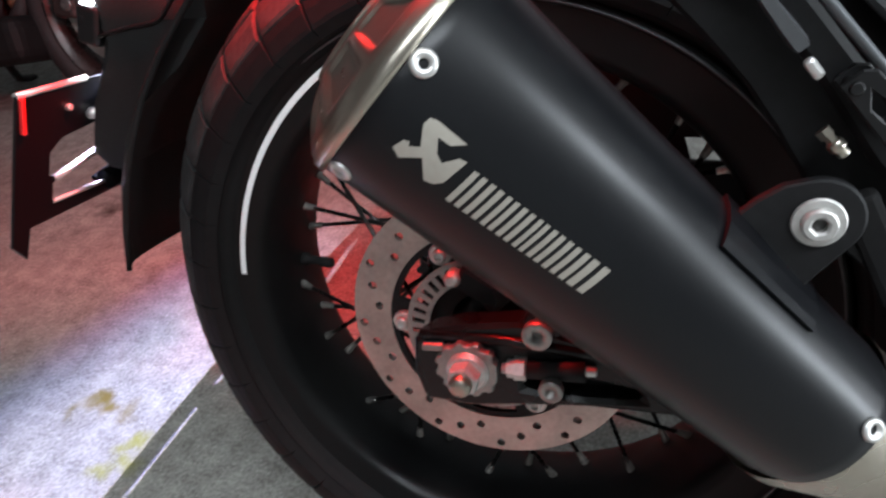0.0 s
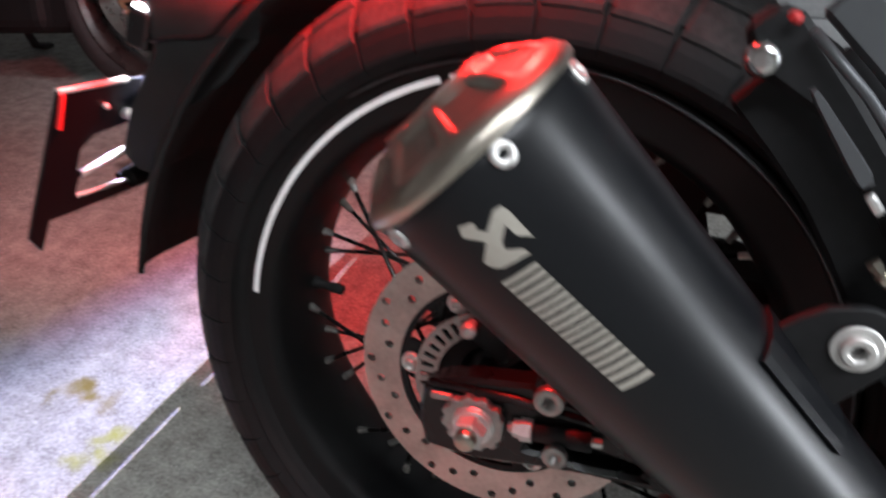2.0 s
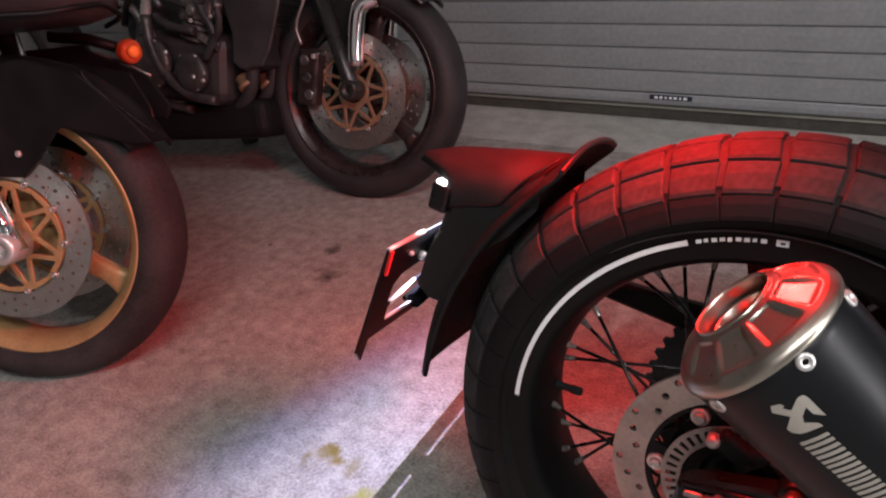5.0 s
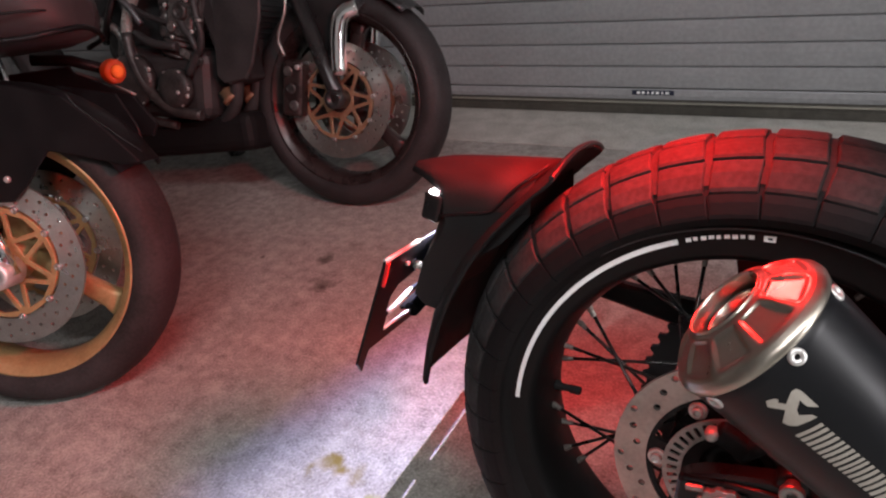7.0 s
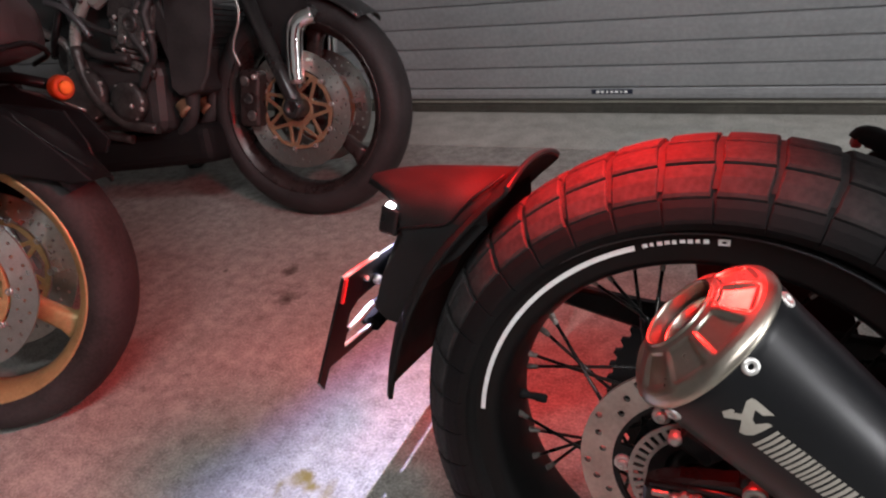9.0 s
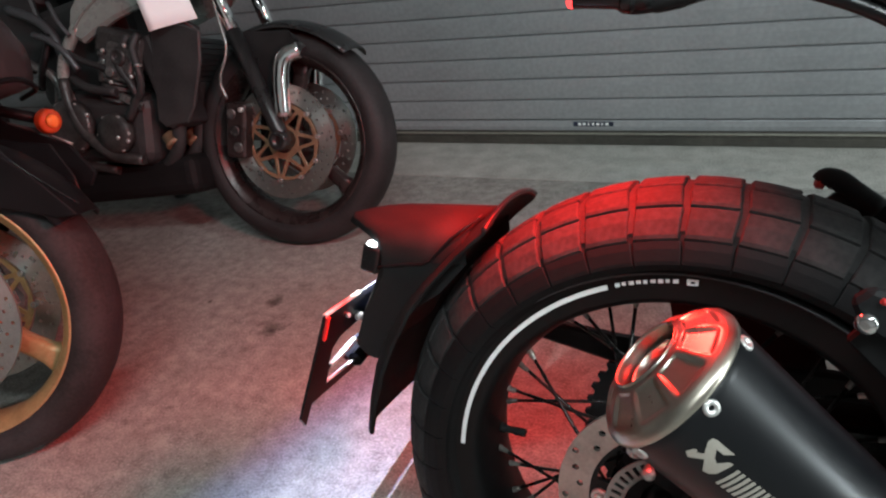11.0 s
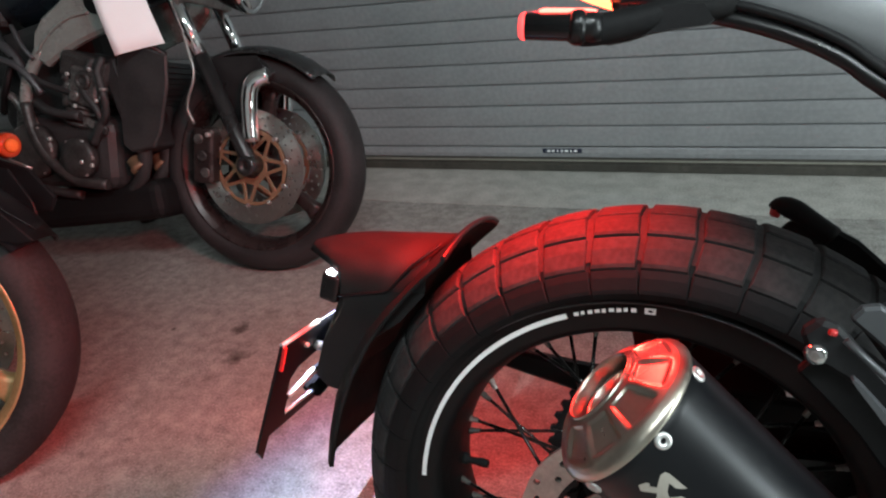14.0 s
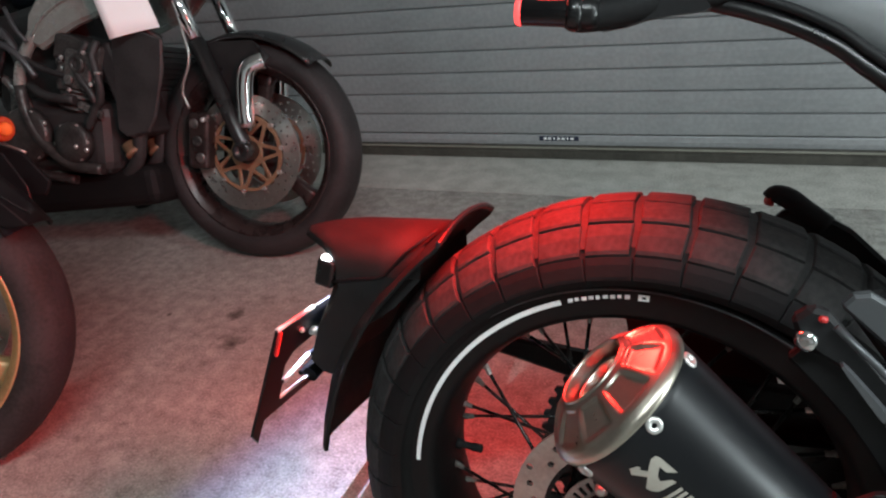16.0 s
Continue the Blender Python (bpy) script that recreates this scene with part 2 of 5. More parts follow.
def side(v):
    """Place for plate(): a sheet across the y axis at v, thickness towards -y."""
    return lambda a, b, h: V(a, v - h, b)


# ---- the place ----
def floor_material():
    m = surface("concrete_floor", (0.39, 0.38, 0.35), 0.62, 0, (0.17, 0.165, 0.15), 34, 210, 1.0, 0.22, 0.15, 0.0012, weight=1.3)
    t = m.node_tree
    n, link = t.nodes, t.links.new
    b = n["Principled BSDF"]
    src = b.inputs["Base Color"].links[0].from_socket
    co = n.new("ShaderNodeTexCoord")
    wob = n.new("ShaderNodeTexNoise")
    wob.inputs["Scale"].default_value, wob.inputs["Detail"].default_value = 26, 5
    link(co.outputs["Object"], wob.inputs["Vector"])

    def layer(pattern, lo, hi, most, colour):
        """Mix a colour in where a pattern passes from lo to hi."""
        nonlocal src
        k = n.new("ShaderNodeMapRange")
        link(pattern, k.inputs[0])
        for i, v in ((1, lo), (2, hi), (3, 0.0), (4, most)):
            k.inputs[i].default_value = v
        mx = n.new("ShaderNodeMix")
        mx.data_type = "RGBA"
        link(k.outputs[0], mx.inputs[0])
        link(src, mx.inputs[6])
        mx.inputs[7].default_value = (*colour, 1)
        src = mx.outputs[2]

    def noise(scale, detail, rough):
        q = n.new("ShaderNodeTexNoise")
        for key, v in (("Scale", scale), ("Detail", detail), ("Roughness", rough)):
            q.inputs[key].default_value = v
        link(co.outputs["Object"], q.inputs["Vector"])
        return q.outputs[0]
    # broad worn patches, pale dust, dark grit, pale stones in the mix
    layer(noise(5, 8, 0.65), 0.47, 0.68, 0.45, (0.20, 0.185, 0.16))
    layer(noise(11, 8, 0.7), 0.53, 0.72, 0.45, (0.50, 0.49, 0.45))
    layer(noise(120, 3, 0.6), 0.56, 0.70, 0.35, (0.56, 0.55, 0.51))
    layer(noise(75, 4, 0.6), 0.57, 0.72, 0.42, (0.12, 0.115, 0.10))
    grit = n.new("ShaderNodeTexVoronoi")
    grit.inputs["Scale"].default_value = 170
    link(co.outputs["Object"], grit.inputs["Vector"])
    layer(grit.outputs["Distance"], 0.30, 0.12, 0.30, (0.58, 0.57, 0.53))
    # oil spots: place, reach, strength
    oil, mustard, lime = (0.022, 0.016, 0.011), (0.15, 0.11, 0.018), (0.20, 0.20, 0.015)
    stains = [(*q, oil) for q in ((-0.965, 0.545, 0.075, 0.95), (-1.03, 0.64, 0.055, 0.9), (-0.90, 0.62, 0.012, 0.8), (-1.21, 0.60, 0.012, 0.8), (-0.98, 0.44, 0.06, 0.25),
                       (-1.0, 0.7, 0.10, 0.2), (0.05, 1.70, 0.06, 0.6), (-0.9, -0.1, 0.05, 0.3), (-1.3, -0.3, 0.06, 0.3), (-0.75, 1.43, 0.10, 0.35), (-0.4, 1.43, 0.12, 0.4), (0.0, 1.42, 0.10, 0.4), (0.4, 1.43, 0.12, 0.3), (-0.72, 0.35, 0.05, 0.2), (-1.1, 0.25, 0.06, 0.22))]
    # dried yellow paint splashes
    stains += [(*q, mustard) for q in ((-0.622, 0.080, 0.042, 0.95), (-0.604, 0.094, 0.036, 0.95), (-0.585, 0.080, 0.030, 0.9), (-0.560, 0.072, 0.046, 0.75), (-0.553, 0.090, 0.028, 0.7), (-0.640, 0.068, 0.020, 0.8))]
    stains += [(*q, lime) for q in ((-0.510, 0.014, 0.050, 1.0), (-0.500, 0.036, 0.036, 0.95), (-0.520, -0.008, 0.040, 0.9))]
    for x, y, r, s, colour in stains:
        d = n.new("ShaderNodeVectorMath")
        d.operation = "DISTANCE"
        link(co.outputs["Object"], d.inputs[0])
        d.inputs[1].default_value = (x, y, 0)
        q = n.new("ShaderNodeMath")
        q.operation = "MULTIPLY_ADD"
        link(wob.outputs[0], q.inputs[0])
        q.inputs[1].default_value = r * 2.0
        link(d.outputs["Value"], q.inputs[2])
        k = n.new("ShaderNodeMapRange")
        link(q.outputs[0], k.inputs[0])
        for i, v in ((1, r * 0.9), (2, r * 1.55), (3, s), (4, 0.0)):
            k.inputs[i].default_value = v
        mx = n.new("ShaderNodeMix")
        mx.data_type = "RGBA"
        link(k.outputs[0], mx.inputs[0])
        link(src, mx.inputs[6])
        mx.inputs[7].default_value = (*colour, 1)
        src = mx.outputs[2]
    link(src, b.inputs["Base Color"])
    return m


def slab(name, lo, hi, material, label, bevel=0.0):
    c = [(a + b) / 2 for a, b in zip(lo, hi)]
    ob = part(name, box(c, [b - a for a, b in zip(lo, hi)], bevel=bevel), material)
    return tagged(ob, label, name.split("_")[0], kind="structure")


CONCRETE = floor_material()
PLASTER = surface("grey_plaster", (0.44, 0.44, 0.425), 0.8, 0, (0.34, 0.34, 0.33), 2, 60, 0.7, 0.3)
SHUTTER = surface("shutter_paint", (0.32, 0.325, 0.33), 0.45, 0.2, (0.20, 0.205, 0.21), 2.2, 70, 0.7, 0.12, 0.1, 0.0006)
RAIL = surface("weathered_rail", (0.075, 0.07, 0.058), 0.6, 0.2, (0.035, 0.032, 0.026), 6, 60, 0.8, 0.3)
YS = 1.76
slab("floor", (-4.2, -3.2, -0.12), (3.2, 1.430, 0.0), CONCRETE, "speckled grey concrete garage floor with oil spots")
slab("floor_edge", (-4.2, 1.436, -0.12), (3.2, YS + 0.30, 0.0), surface("pale_concrete", (0.50, 0.49, 0.45), 0.65, 0, (0.30, 0.29, 0.26), 14, 160, 1.0, 0.2, 0.1, 0.001, weight=1.2), "concrete threshold strip along the shutter")
slab("joint", (-4.2, 1.430, -0.12), (3.2, 1.436, -0.006), RAIL, "dark joint between floor slabs")
slab("wall_left", (-4.3, -3.2, -0.12), (-4.2, YS + 0.3, 2.7), PLASTER, "plain grey plastered wall")
slab("wall_right", (3.2, -3.2, -0.12), (3.3, YS + 0.3, 2.7), PLASTER, "plain grey plastered wall")
slab("wall_back", (-4.3, -3.3, -0.12), (3.3, -3.2, 2.7), PLASTER, "plain grey plastered wall")
slab("wall_front", (-4.3, YS + 0.3, -0.12), (3.3, YS + 0.4, 2.7), PLASTER, "plain grey plastered wall behind the shutter")
slab("ceiling", (-4.3, -3.3, 2.7), (3.3, YS + 0.4, 2.8), PLASTER, "plain grey ceiling")


def roller_shutter():
    """Curved slats, each a piece, over a bottom bar."""
    top = thing("roller_shutter", pose(-0.5, YS, 0), "closed grey steel roller shutter standing on the floor", "shutter")
    pitch, w = 0.0735, 3.6
    b = raw([], [])
    pts = [(0.009, -0.001), (0.009, 0.0012), (-0.0005, 0.0034), (-0.0015, 0.012), (-0.0026, 0.028), (-0.0028, 0.045), (-0.0018, 0.060), (-0.0008, pitch - 0.0034), (0.009, pitch - 0.0012), (0.009, pitch - 0.0005)]
    prof = [(y, z) for y, z in pts] + [(y + 0.003, z) for y, z in reversed(pts)]
    me = None
    for i in range(34):
        if me is None:
            rings = [[V(x, y, z) for y, z in prof] for x in (-w, w)]
            slat = part("slat", loft(rings, smooth=False), SHUTTER, top)
            me = slat.data
        else:
            slat = new("slat", me)
            slat.parent = top
        slat.location = (0, 0, 0.0086 + pitch * (i + 1))
    low = part("bottom_slat", loft([[V(x, y, z) for y, z in ((0.001, 0.042), (-0.002, 0.045), (-0.004, 0.06), (-0.002, 0.077), (0.0, 0.0800), (0.004, 0.0800), (0.004, 0.042))] for x in (-w, w)], smooth=False), SHUTTER, top)
    bar = part("bottom_bar", loft([[V(x, y, z) for y, z in ((-0.024, 0.002), (-0.024, 0.026), (-0.012, 0.034), (-0.010, 0.044), (0.012, 0.044), (0.012, 0.002))] for x in (-w, w)], smooth=False), RAIL, top, "weathered grey-brown bottom bar")
    part("bar_lip", box((0, -0.0165, 0.0385), (2 * w, 0.009, 0.006), None, 0.0015), surface("pale_lip", (0.26, 0.25, 0.21), 0.5, 0.2, (0.16, 0.15, 0.12), 9, 60), top)
    sign = part("maker_label", box((0.0245, -0.0042, 0.0685), (0.137, 0.0016, 0.016), bevel=0.0004), surface("label_navy", (0.012, 0.018, 0.04), 0.4), top, "dark blue maker's label with pale marks")
    for k, wd in enumerate((0.008, 0.007, 0.004, 0.006, 0.008, 0.004, 0.008)):
        part("mark", box((-0.022 + k * 0.0155, -0.0053, 0.0685), (wd * 1.4, 0.0010, 0.008), bevel=0), TAPE, sign)
    return top, sign


shutter, sign = roller_shutter()


# ---- the black motorcycle ----
bike = thing("motorcycle", BIKE, "black motorcycle with spoked rear wheel and lit tail light", "motorcycle")
RC = V(-0.007, 0.0, -0.0025)


def rear_tyre():
    hub_at = V(0.001, 0.0, -0.001)
    half = [(0.0, 0.2955), (0.02, 0.2945), (0.04, 0.2880), (0.055, 0.2765), (0.063, 0.2670), (0.0675, 0.2580), (0.0705, 0.2500), (0.0712, 0.2450), (0.069, 0.2405), (0.064, 0.2370), (0.0605, 0.2362), (0.0595, 0.2345), (0.054, 0.231)]
    prof = [(-v, r) for v, r in reversed(half)] + half[1:]
    tyre = part("tyre", lathe(prof, 144, centre=hub_at), RUBBER, bike, "black rubber tyre with large worn tread blocks")
    part("groove_floor", lathe([(v, r + 0.0030) for v, r in prof if abs(v) < 0.066 and r > 0.24], 144, centre=hub_at), TREAD, tyre, "dusty tread groove floor")
    # moulded rings on the sidewall
    for v, r, w in ((0.0713, 0.2455, 0.0010), (0.0664, 0.2388, 0.0009)):
        for sg in (-1, 1):
            part("sidewall_ring", lathe([(sg * v + w * math.cos(a), r + w * math.sin(a)) for a in [math.pi * k / 3 for k in range(7)]], 144, centre=hub_at), RUBBER, tyre)
    skin = [(0.0, 0.3030), (0.015, 0.3022), (0.03, 0.2990), (0.045, 0.2915), (0.058, 0.2795), (0.066, 0.2690), (0.0705, 0.2600), (0.0735, 0.2515), (0.0745, 0.2455)]

    def crown(v):
        return float(np.interp(abs(v), [p[0] for p in skin], [p[1] for p in skin]))

    def block(v0, v1, a_lo, a_hi, skew):
        """One tread block: a curved top with eased edges over sides that widen towards the carcass."""
        nv, na = 4, 4
        fv, fa = (0.0, 0.06, 0.5, 0.94, 1.0), (0.0, 0.035, 0.5, 0.965, 1.0)
        verts, faces = [], []
        for low in (0, 1):
            for i in range(nv + 1):
                for j in range(na + 1):
                    edge = i in (0, nv) or j in (0, na)
                    f, g = fv[i] - 0.5, fa[j] - 0.5
                    grow = 1.05 if low else 1.0
                    v = (v0 + v1) / 2 + f * grow * (v1 - v0)
                    a = (a_lo + a_hi) / 2 + g * grow * (a_hi - a_lo) + skew * f
                    v_c = math.copysign(min(abs(v), 0.0745), v)
                    r = crown(v_c) - (0.0010 if edge and not low else 0.0)
                    if low:
                        v_c, r = v_c * 0.93, r - 0.008
                    verts.append(V(r * math.cos(radians(a)), v_c, r * math.sin(radians(a))))
        w = na + 1
        off = (nv + 1) * w
        for i in range(nv):
            for j in range(na):
                faces.append((i * w + j, i * w + j + 1, (i + 1) * w + j + 1, (i + 1) * w + j))
        rim_ids = [j for j in range(w)] + [i * w + na for i in range(1, nv + 1)] + [nv * w + j for j in range(na - 1, -1, -1)] + [i * w for i in range(nv - 1, 0, -1)]
        for k in range(len(rim_ids)):
            p, q = rim_ids[k], rim_ids[(k + 1) % len(rim_ids)]
            faces.append((p, q, q + off, p + off))
        return raw(verts, faces, False)

    count = 40
    pitch = 360 / count
    # rows across the tread: inner and outer edge, start and end within the pitch, slant
    rows = [(-0.0168, 0.0168, 0.10, 0.92, 0.0)]
    for sg in (-1, 1):
        rows += [(sg * 0.0198, sg * 0.0462, 0.08, 0.93, 0.4 * sg), (sg * 0.0486, sg * 0.0674, 0.06, 0.94, -0.5 * sg), (sg * 0.0684, sg * 0.0745, 0.02, 0.985, 0.0)]
    for v0, v1, lo, hi, skew in rows:
        first = part("tread_block", block(v0, v1, lo * pitch, hi * pitch, skew), RUBBER if abs(v0) > 0.068 else TREAD, tyre)
        for k in range(count):
            ob = first if k == 0 else new("tread_block", first.data)
            ob.parent = tyre
            ob.matrix_basis = Matrix.Translation(hub_at) @ Matrix.Rotation(-radians(92.0 + pitch * k), 4, "Y")
    return tyre


rear_tyre()


def rear_rim():
    half = [(0.0, 0.1925), (0.012, 0.1927), (0.026, 0.1955), (0.040, 0.1985), (0.049, 0.2025), (0.0535, 0.2085), (0.0540, 0.2290), (0.0560, 0.2305), (0.0585, 0.2325), (0.0585, 0.2355), (0.0565, 0.237), (0.053, 0.235)]
    prof = [(-v, r) for v, r in reversed(half)] + half[1:]
    rim = part("rear_rim", lathe(prof, 144, centre=RC), RIM, bike, "gloss black spoked rim with a thin white stripe")
    yy = -0.0545
    part("stripe", plate([sector(0.2195, 0.2242, 108.7, 175.8, 40)], side(yy), 0.0006), TAPE, rim, "white reflective rim stripe")
    # the rim edge's highlight line is put in as a paler ring
    for sg in (-1, 1):
        part("rim_lip", lathe([(sg * 0.0592 + 0.0010 * math.cos(a), 0.2325 + 0.0010 * math.sin(a)) for a in [math.pi * k / 4 for k in range(9)]], 144, centre=RC), CASTDARK, rim, "paler ring standing for the highlight on the rim edge")
    # lettering stands as plain bars, with the small badge after it
    for k in range(9):
        a = 106.9 - k * 1.62
        part("stripe_mark", plate([sector(0.2203 + 0.0004 * (k % 2), 0.2238, a - 1.15 + 0.25 * (k % 3 == 1), a, 2)], side(yy), 0.0006), TAPE, rim)
    part("stripe_badge", plate([sector(0.2192, 0.2246, 88.6, 91.0, 2), sector(0.2207, 0.2228, 89.3, 90.2, 1)], side(yy), 0.0006), TAPE, rim)
    part("hub", lathe([(-0.062, 0.012), (-0.062, 0.030), (-0.050, 0.033), (-0.046, 0.059), (-0.040, 0.059), (-0.036, 0.032), (0.036, 0.032), (0.040, 0.059), (0.046, 0.059), (0.050, 0.033), (0.075, 0.03), (0.075, 0.012)], 40, centre=RC), GLOSS, rim, "black wheel hub")
    # four spokes to a period: angle, offset of the nipple, flange, lead
    for k in range(9):
        for turn, v_rim, flange, lead in ((24.0, -0.004, -1, 71), (34.0, 0.018, 1, 71), (41.5, 0.003, -1, -71), (49.5, 0.021, 1, -71)):
            ra, rb = radians(40 * k + turn), radians(40 * k + turn + lead)
            p = RC + V(0.1905 * math.cos(ra), v_rim, 0.1905 * math.sin(ra))
            q = RC + V(0.055 * math.cos(rb), 0.043 * flange, 0.055 * math.sin(rb))
            d = (q - p).normalized()
            part("spoke", tube([p + d * 0.004, q], 0.0019, 7), SPOKE, rim)
            part("nipple", spin(p - d * 0.004, d, [(0, 0.0036), (0.005, 0.0036), (0.006, 0.0030), (0.0125, 0.0027), (0.0131, 0.0020)], 8), NIPPLE, rim)
    va = radians(177.5)
    d = -V(math.cos(va), 0, math.sin(va))
    p = RC - d * 0.194
    part("valve_stem", spin(p + V(0, 0.004, 0), d, [(0, 0.006), (0.006, 0.006), (0.008, 0.004), (0.018, 0.004), (0.019, 0.0048), (0.030, 0.0046), (0.031, 0.003)], 12), RUBBER, rim, "black valve stem with cap")


rear_rim()


def rear_brake():
    vd = -0.0665
    c = (-0.0042, 0.0015)
    holes = []
    for k in range(36):
        r = (0.1013, 0.0946, 0.0870)[k % 3]
        holes.append(circle(0.0034, 10, (r * math.cos(radians(k * 10 + 4)), r * math.sin(radians(k * 10 + 4)))))
    shift = lambda v: (lambda a, b, h: V(a + c[0], v - h, b + c[1]))
    disc = part("brake_disc", plate([circle(0.1080, 96), circle(0.0775, 72), *holes], shift(vd), 0.0045), DISC, bike, "drilled steel rear brake disc")
    wins = [sector(0.050, 0.073, 60 * k + 8, 60 * k + 46, 5) for k in range(6)]
    part("disc_carrier", plate([circle(0.0800, 60), circle(0.030, 40), *wins], shift(vd + 0.0005), 0.004), BLACK, disc, "black disc carrier")
    slots = [sector(0.047, 0.0565, 9 * k, 9 * k + 4.2, 1) for k in range(40)]
    part("sensor_ring", plate([circle(0.0605, 80), circle(0.0435, 60), *slots], shift(vd - 0.012), 0.0018), CASTGREY, disc, "slotted steel speed sensor ring")
    for a in (58, 118, 178, 238, 298, 358):
        p = V(c[0] + 0.067 * math.cos(radians(a + 3)), vd - 0.003, c[1] + 0.067 * math.sin(radians(a + 3)))
        part("disc_bolt", merge(spin(p, (0, -1, 0), [(0, 0.0085), (0.003, 0.0085), (0.0042, 0.0075)], 20), spin(p, (0, -1, 0), [(0.004, 0.0055), (0.0075, 0.0052), (0.0085, 0.004), (0.0085, 0.0028), (0.006, 0.0026)], 14)), BRIGHT, disc)
    p = V(-0.0237, -0.085, 0.0506)
    part("sensor_bolt", spin(p, (0, -1, 0), [(0, 0.006), (0.008, 0.006), (0.0105, 0.005), (0.0118, 0.003)], 14), BRIGHT, disc)
    part("sensor_body", merge(box((-0.006, -0.084, 0.045), (0.034, 0.016, 0.020), Matrix.Rotation(0.5, 4, "Y"), 0.004), spin((0.0, -0.078, 0.03), (0.3, -0.2, 0.4), [(0, 0.009), (0.03, 0.009), (0.033, 0.006)], 14)), BLACK, disc, "black wheel speed sensor")


rear_brake()


def swing_arm():
    outline = [(-0.047, -0.012), (-0.045, 0.014), (-0.034, 0.022), (-0.0168, 0.028), (0.0278, 0.0362), (0.06, 0.030), (0.14, 0.018), (0.30, 0.030), (0.36, 0.034), (0.36, -0.030), (0.22, -0.030), (0.125, -0.018), (0.0735, -0.0208), (0.0372, -0.0265), (-0.0054, -0.0344), (-0.040, -0.0340)]
    slot = [(0.030, -0.014), (0.030, -0.006), (0.060, 0.001), (0.105, -0.003), (0.108, -0.010), (0.070, -0.0145)]
    arm = part("swingarm", plate([outline, slot], side(-0.094), 0.022, 0.003), GLOSS, bike, "black cast swingarm")
    part("arm_web", plate([[(0.02, -0.020), (0.02, 0.01), (0.14, 0.01), (0.13, -0.012)]], side(-0.0945), 0.004), BLACK, arm)
    part("arm_rib", tube([(-0.04, -0.1155, 0.019), (0.02, -0.117, 0.0235), (0.075, -0.116, 0.020)], 0.0035, 8), GLOSS, arm)
    for p, r in (((0.0426, -0.114, 0.0376), 0.0096), ((0.0515, -0.114, -0.0017), 0.0078)):
        part("guide_bolt", merge(spin(p, (0, -1, 0), [(0, r * 0.6), (0.012, r * 0.6), (0.012, r), (0.0175, r), (0.0182, r * 0.94), (0.0182, r * 0.40), (0.012, r * 0.36)], 28)), CASTGREY, arm, "round silver bolt")
    part("bobbin_lug", spin((0.0426, -0.095, 0.034), (0, -1, 0), [(0, 0.013), (0.018, 0.013), (0.02, 0.011)], 20), GLOSS, arm)
    # chain adjuster: toothed block, washer, nut and axle end
    teeth = []
    for k in range(24):
        r = 0.0205 if k % 2 else 0.0185
        teeth += [(r * math.cos(2 * math.pi * (k + f) / 24), r * math.sin(2 * math.pi * (k + f) / 24)) for f in (-0.3, 0.3)]
    teeth = [(max(-0.0225, min(0.020, a * 1.12)), b) for a, b in teeth]
    place = lambda a, b, h: V(a - 0.005, -0.117 - h, b + 0.001)
    adj = part("chain_adjuster", plate([teeth, circle(0.008, 20)], place, 0.008, 0.0008), CASTGREY, bike, "notched aluminium chain adjuster block")
    part("adjuster_tail", box((-0.030, -0.119, 0.013), (0.016, 0.006, 0.006), Matrix.Rotation(-0.1, 4, "Y"), 0.002), CASTGREY, adj)
    part("washer", spin((-0.0045, -0.124, 0.001), (0, -1, 0), [(0, 0.0145), (0.0025, 0.0145), (0.003, 0.0135)], 32), BRIGHT, adj)
    part("axle_nut", merge(spin((-0.0045, -0.1265, 0.001), (0, -1, 0), [(0, 0.0135), (0.002, 0.0135), (0.003, 0.0125)], 28), spin((-0.0045, -0.129, 0.001), (0, -1, 0), [(0, 0.0112), (0.009, 0.0112), (0.0105, 0.0098)], 6, 0.3)), BRIGHT, adj)
    part("axle_end", spin((-0.0045, -0.137, 0.001), (0, -1, 0), [(0, 0.0075), (0.007, 0.0075), (0.0095, 0.006), (0.0098, 0.002)], 24), STEEL, adj)
    part("adjuster_rod", spin((0.018, -0.121, 0.0045), (1, 0.03, 0.10), [(0, 0.0035), (0.06, 0.0035), (0.061, 0.0025)], 14), BRIGHT, adj)
    part("adjuster_nut", spin((0.0215, -0.121, 0.005), (1, 0.03, 0.10), [(0, 0.0062), (0.0045, 0.0062), (0.0045, 0.0078), (0.0125, 0.0078), (0.013, 0.0065)], 6), BRIGHT, adj)
    part("rod_sleeve", spin((0.035, -0.121, 0.0062), (1, 0.03, 0.10), [(0, 0.0062), (0.022, 0.0062), (0.024, 0.007), (0.037, 0.007)], 16), BLACK, adj)
    # far side arm, sprocket and chain guard
    part("far_arm", plate([outline], side(0.125), 0.022, 0.003), GLOSS, bike)
    teeth = []
    for k in range(42):
        a0 = 2 * math.pi * k / 42
        teeth += [((0.113 + dr) * math.cos(a0 + f * 0.15), (0.113 + dr) * math.sin(a0 + f * 0.15)) for f, dr in ((0, 0), (0.3, 0.0), (0.5, 0.006), (0.7, 0.006), (0.9, 0.0))]
    part("sprocket", plate([teeth, circle(0.03, 24), *[sector(0.045, 0.085, 72 * k, 72 * k + 40, 5) for k in range(5)]], side(0.075), 0.006), BLACK, bike, "black rear sprocket")
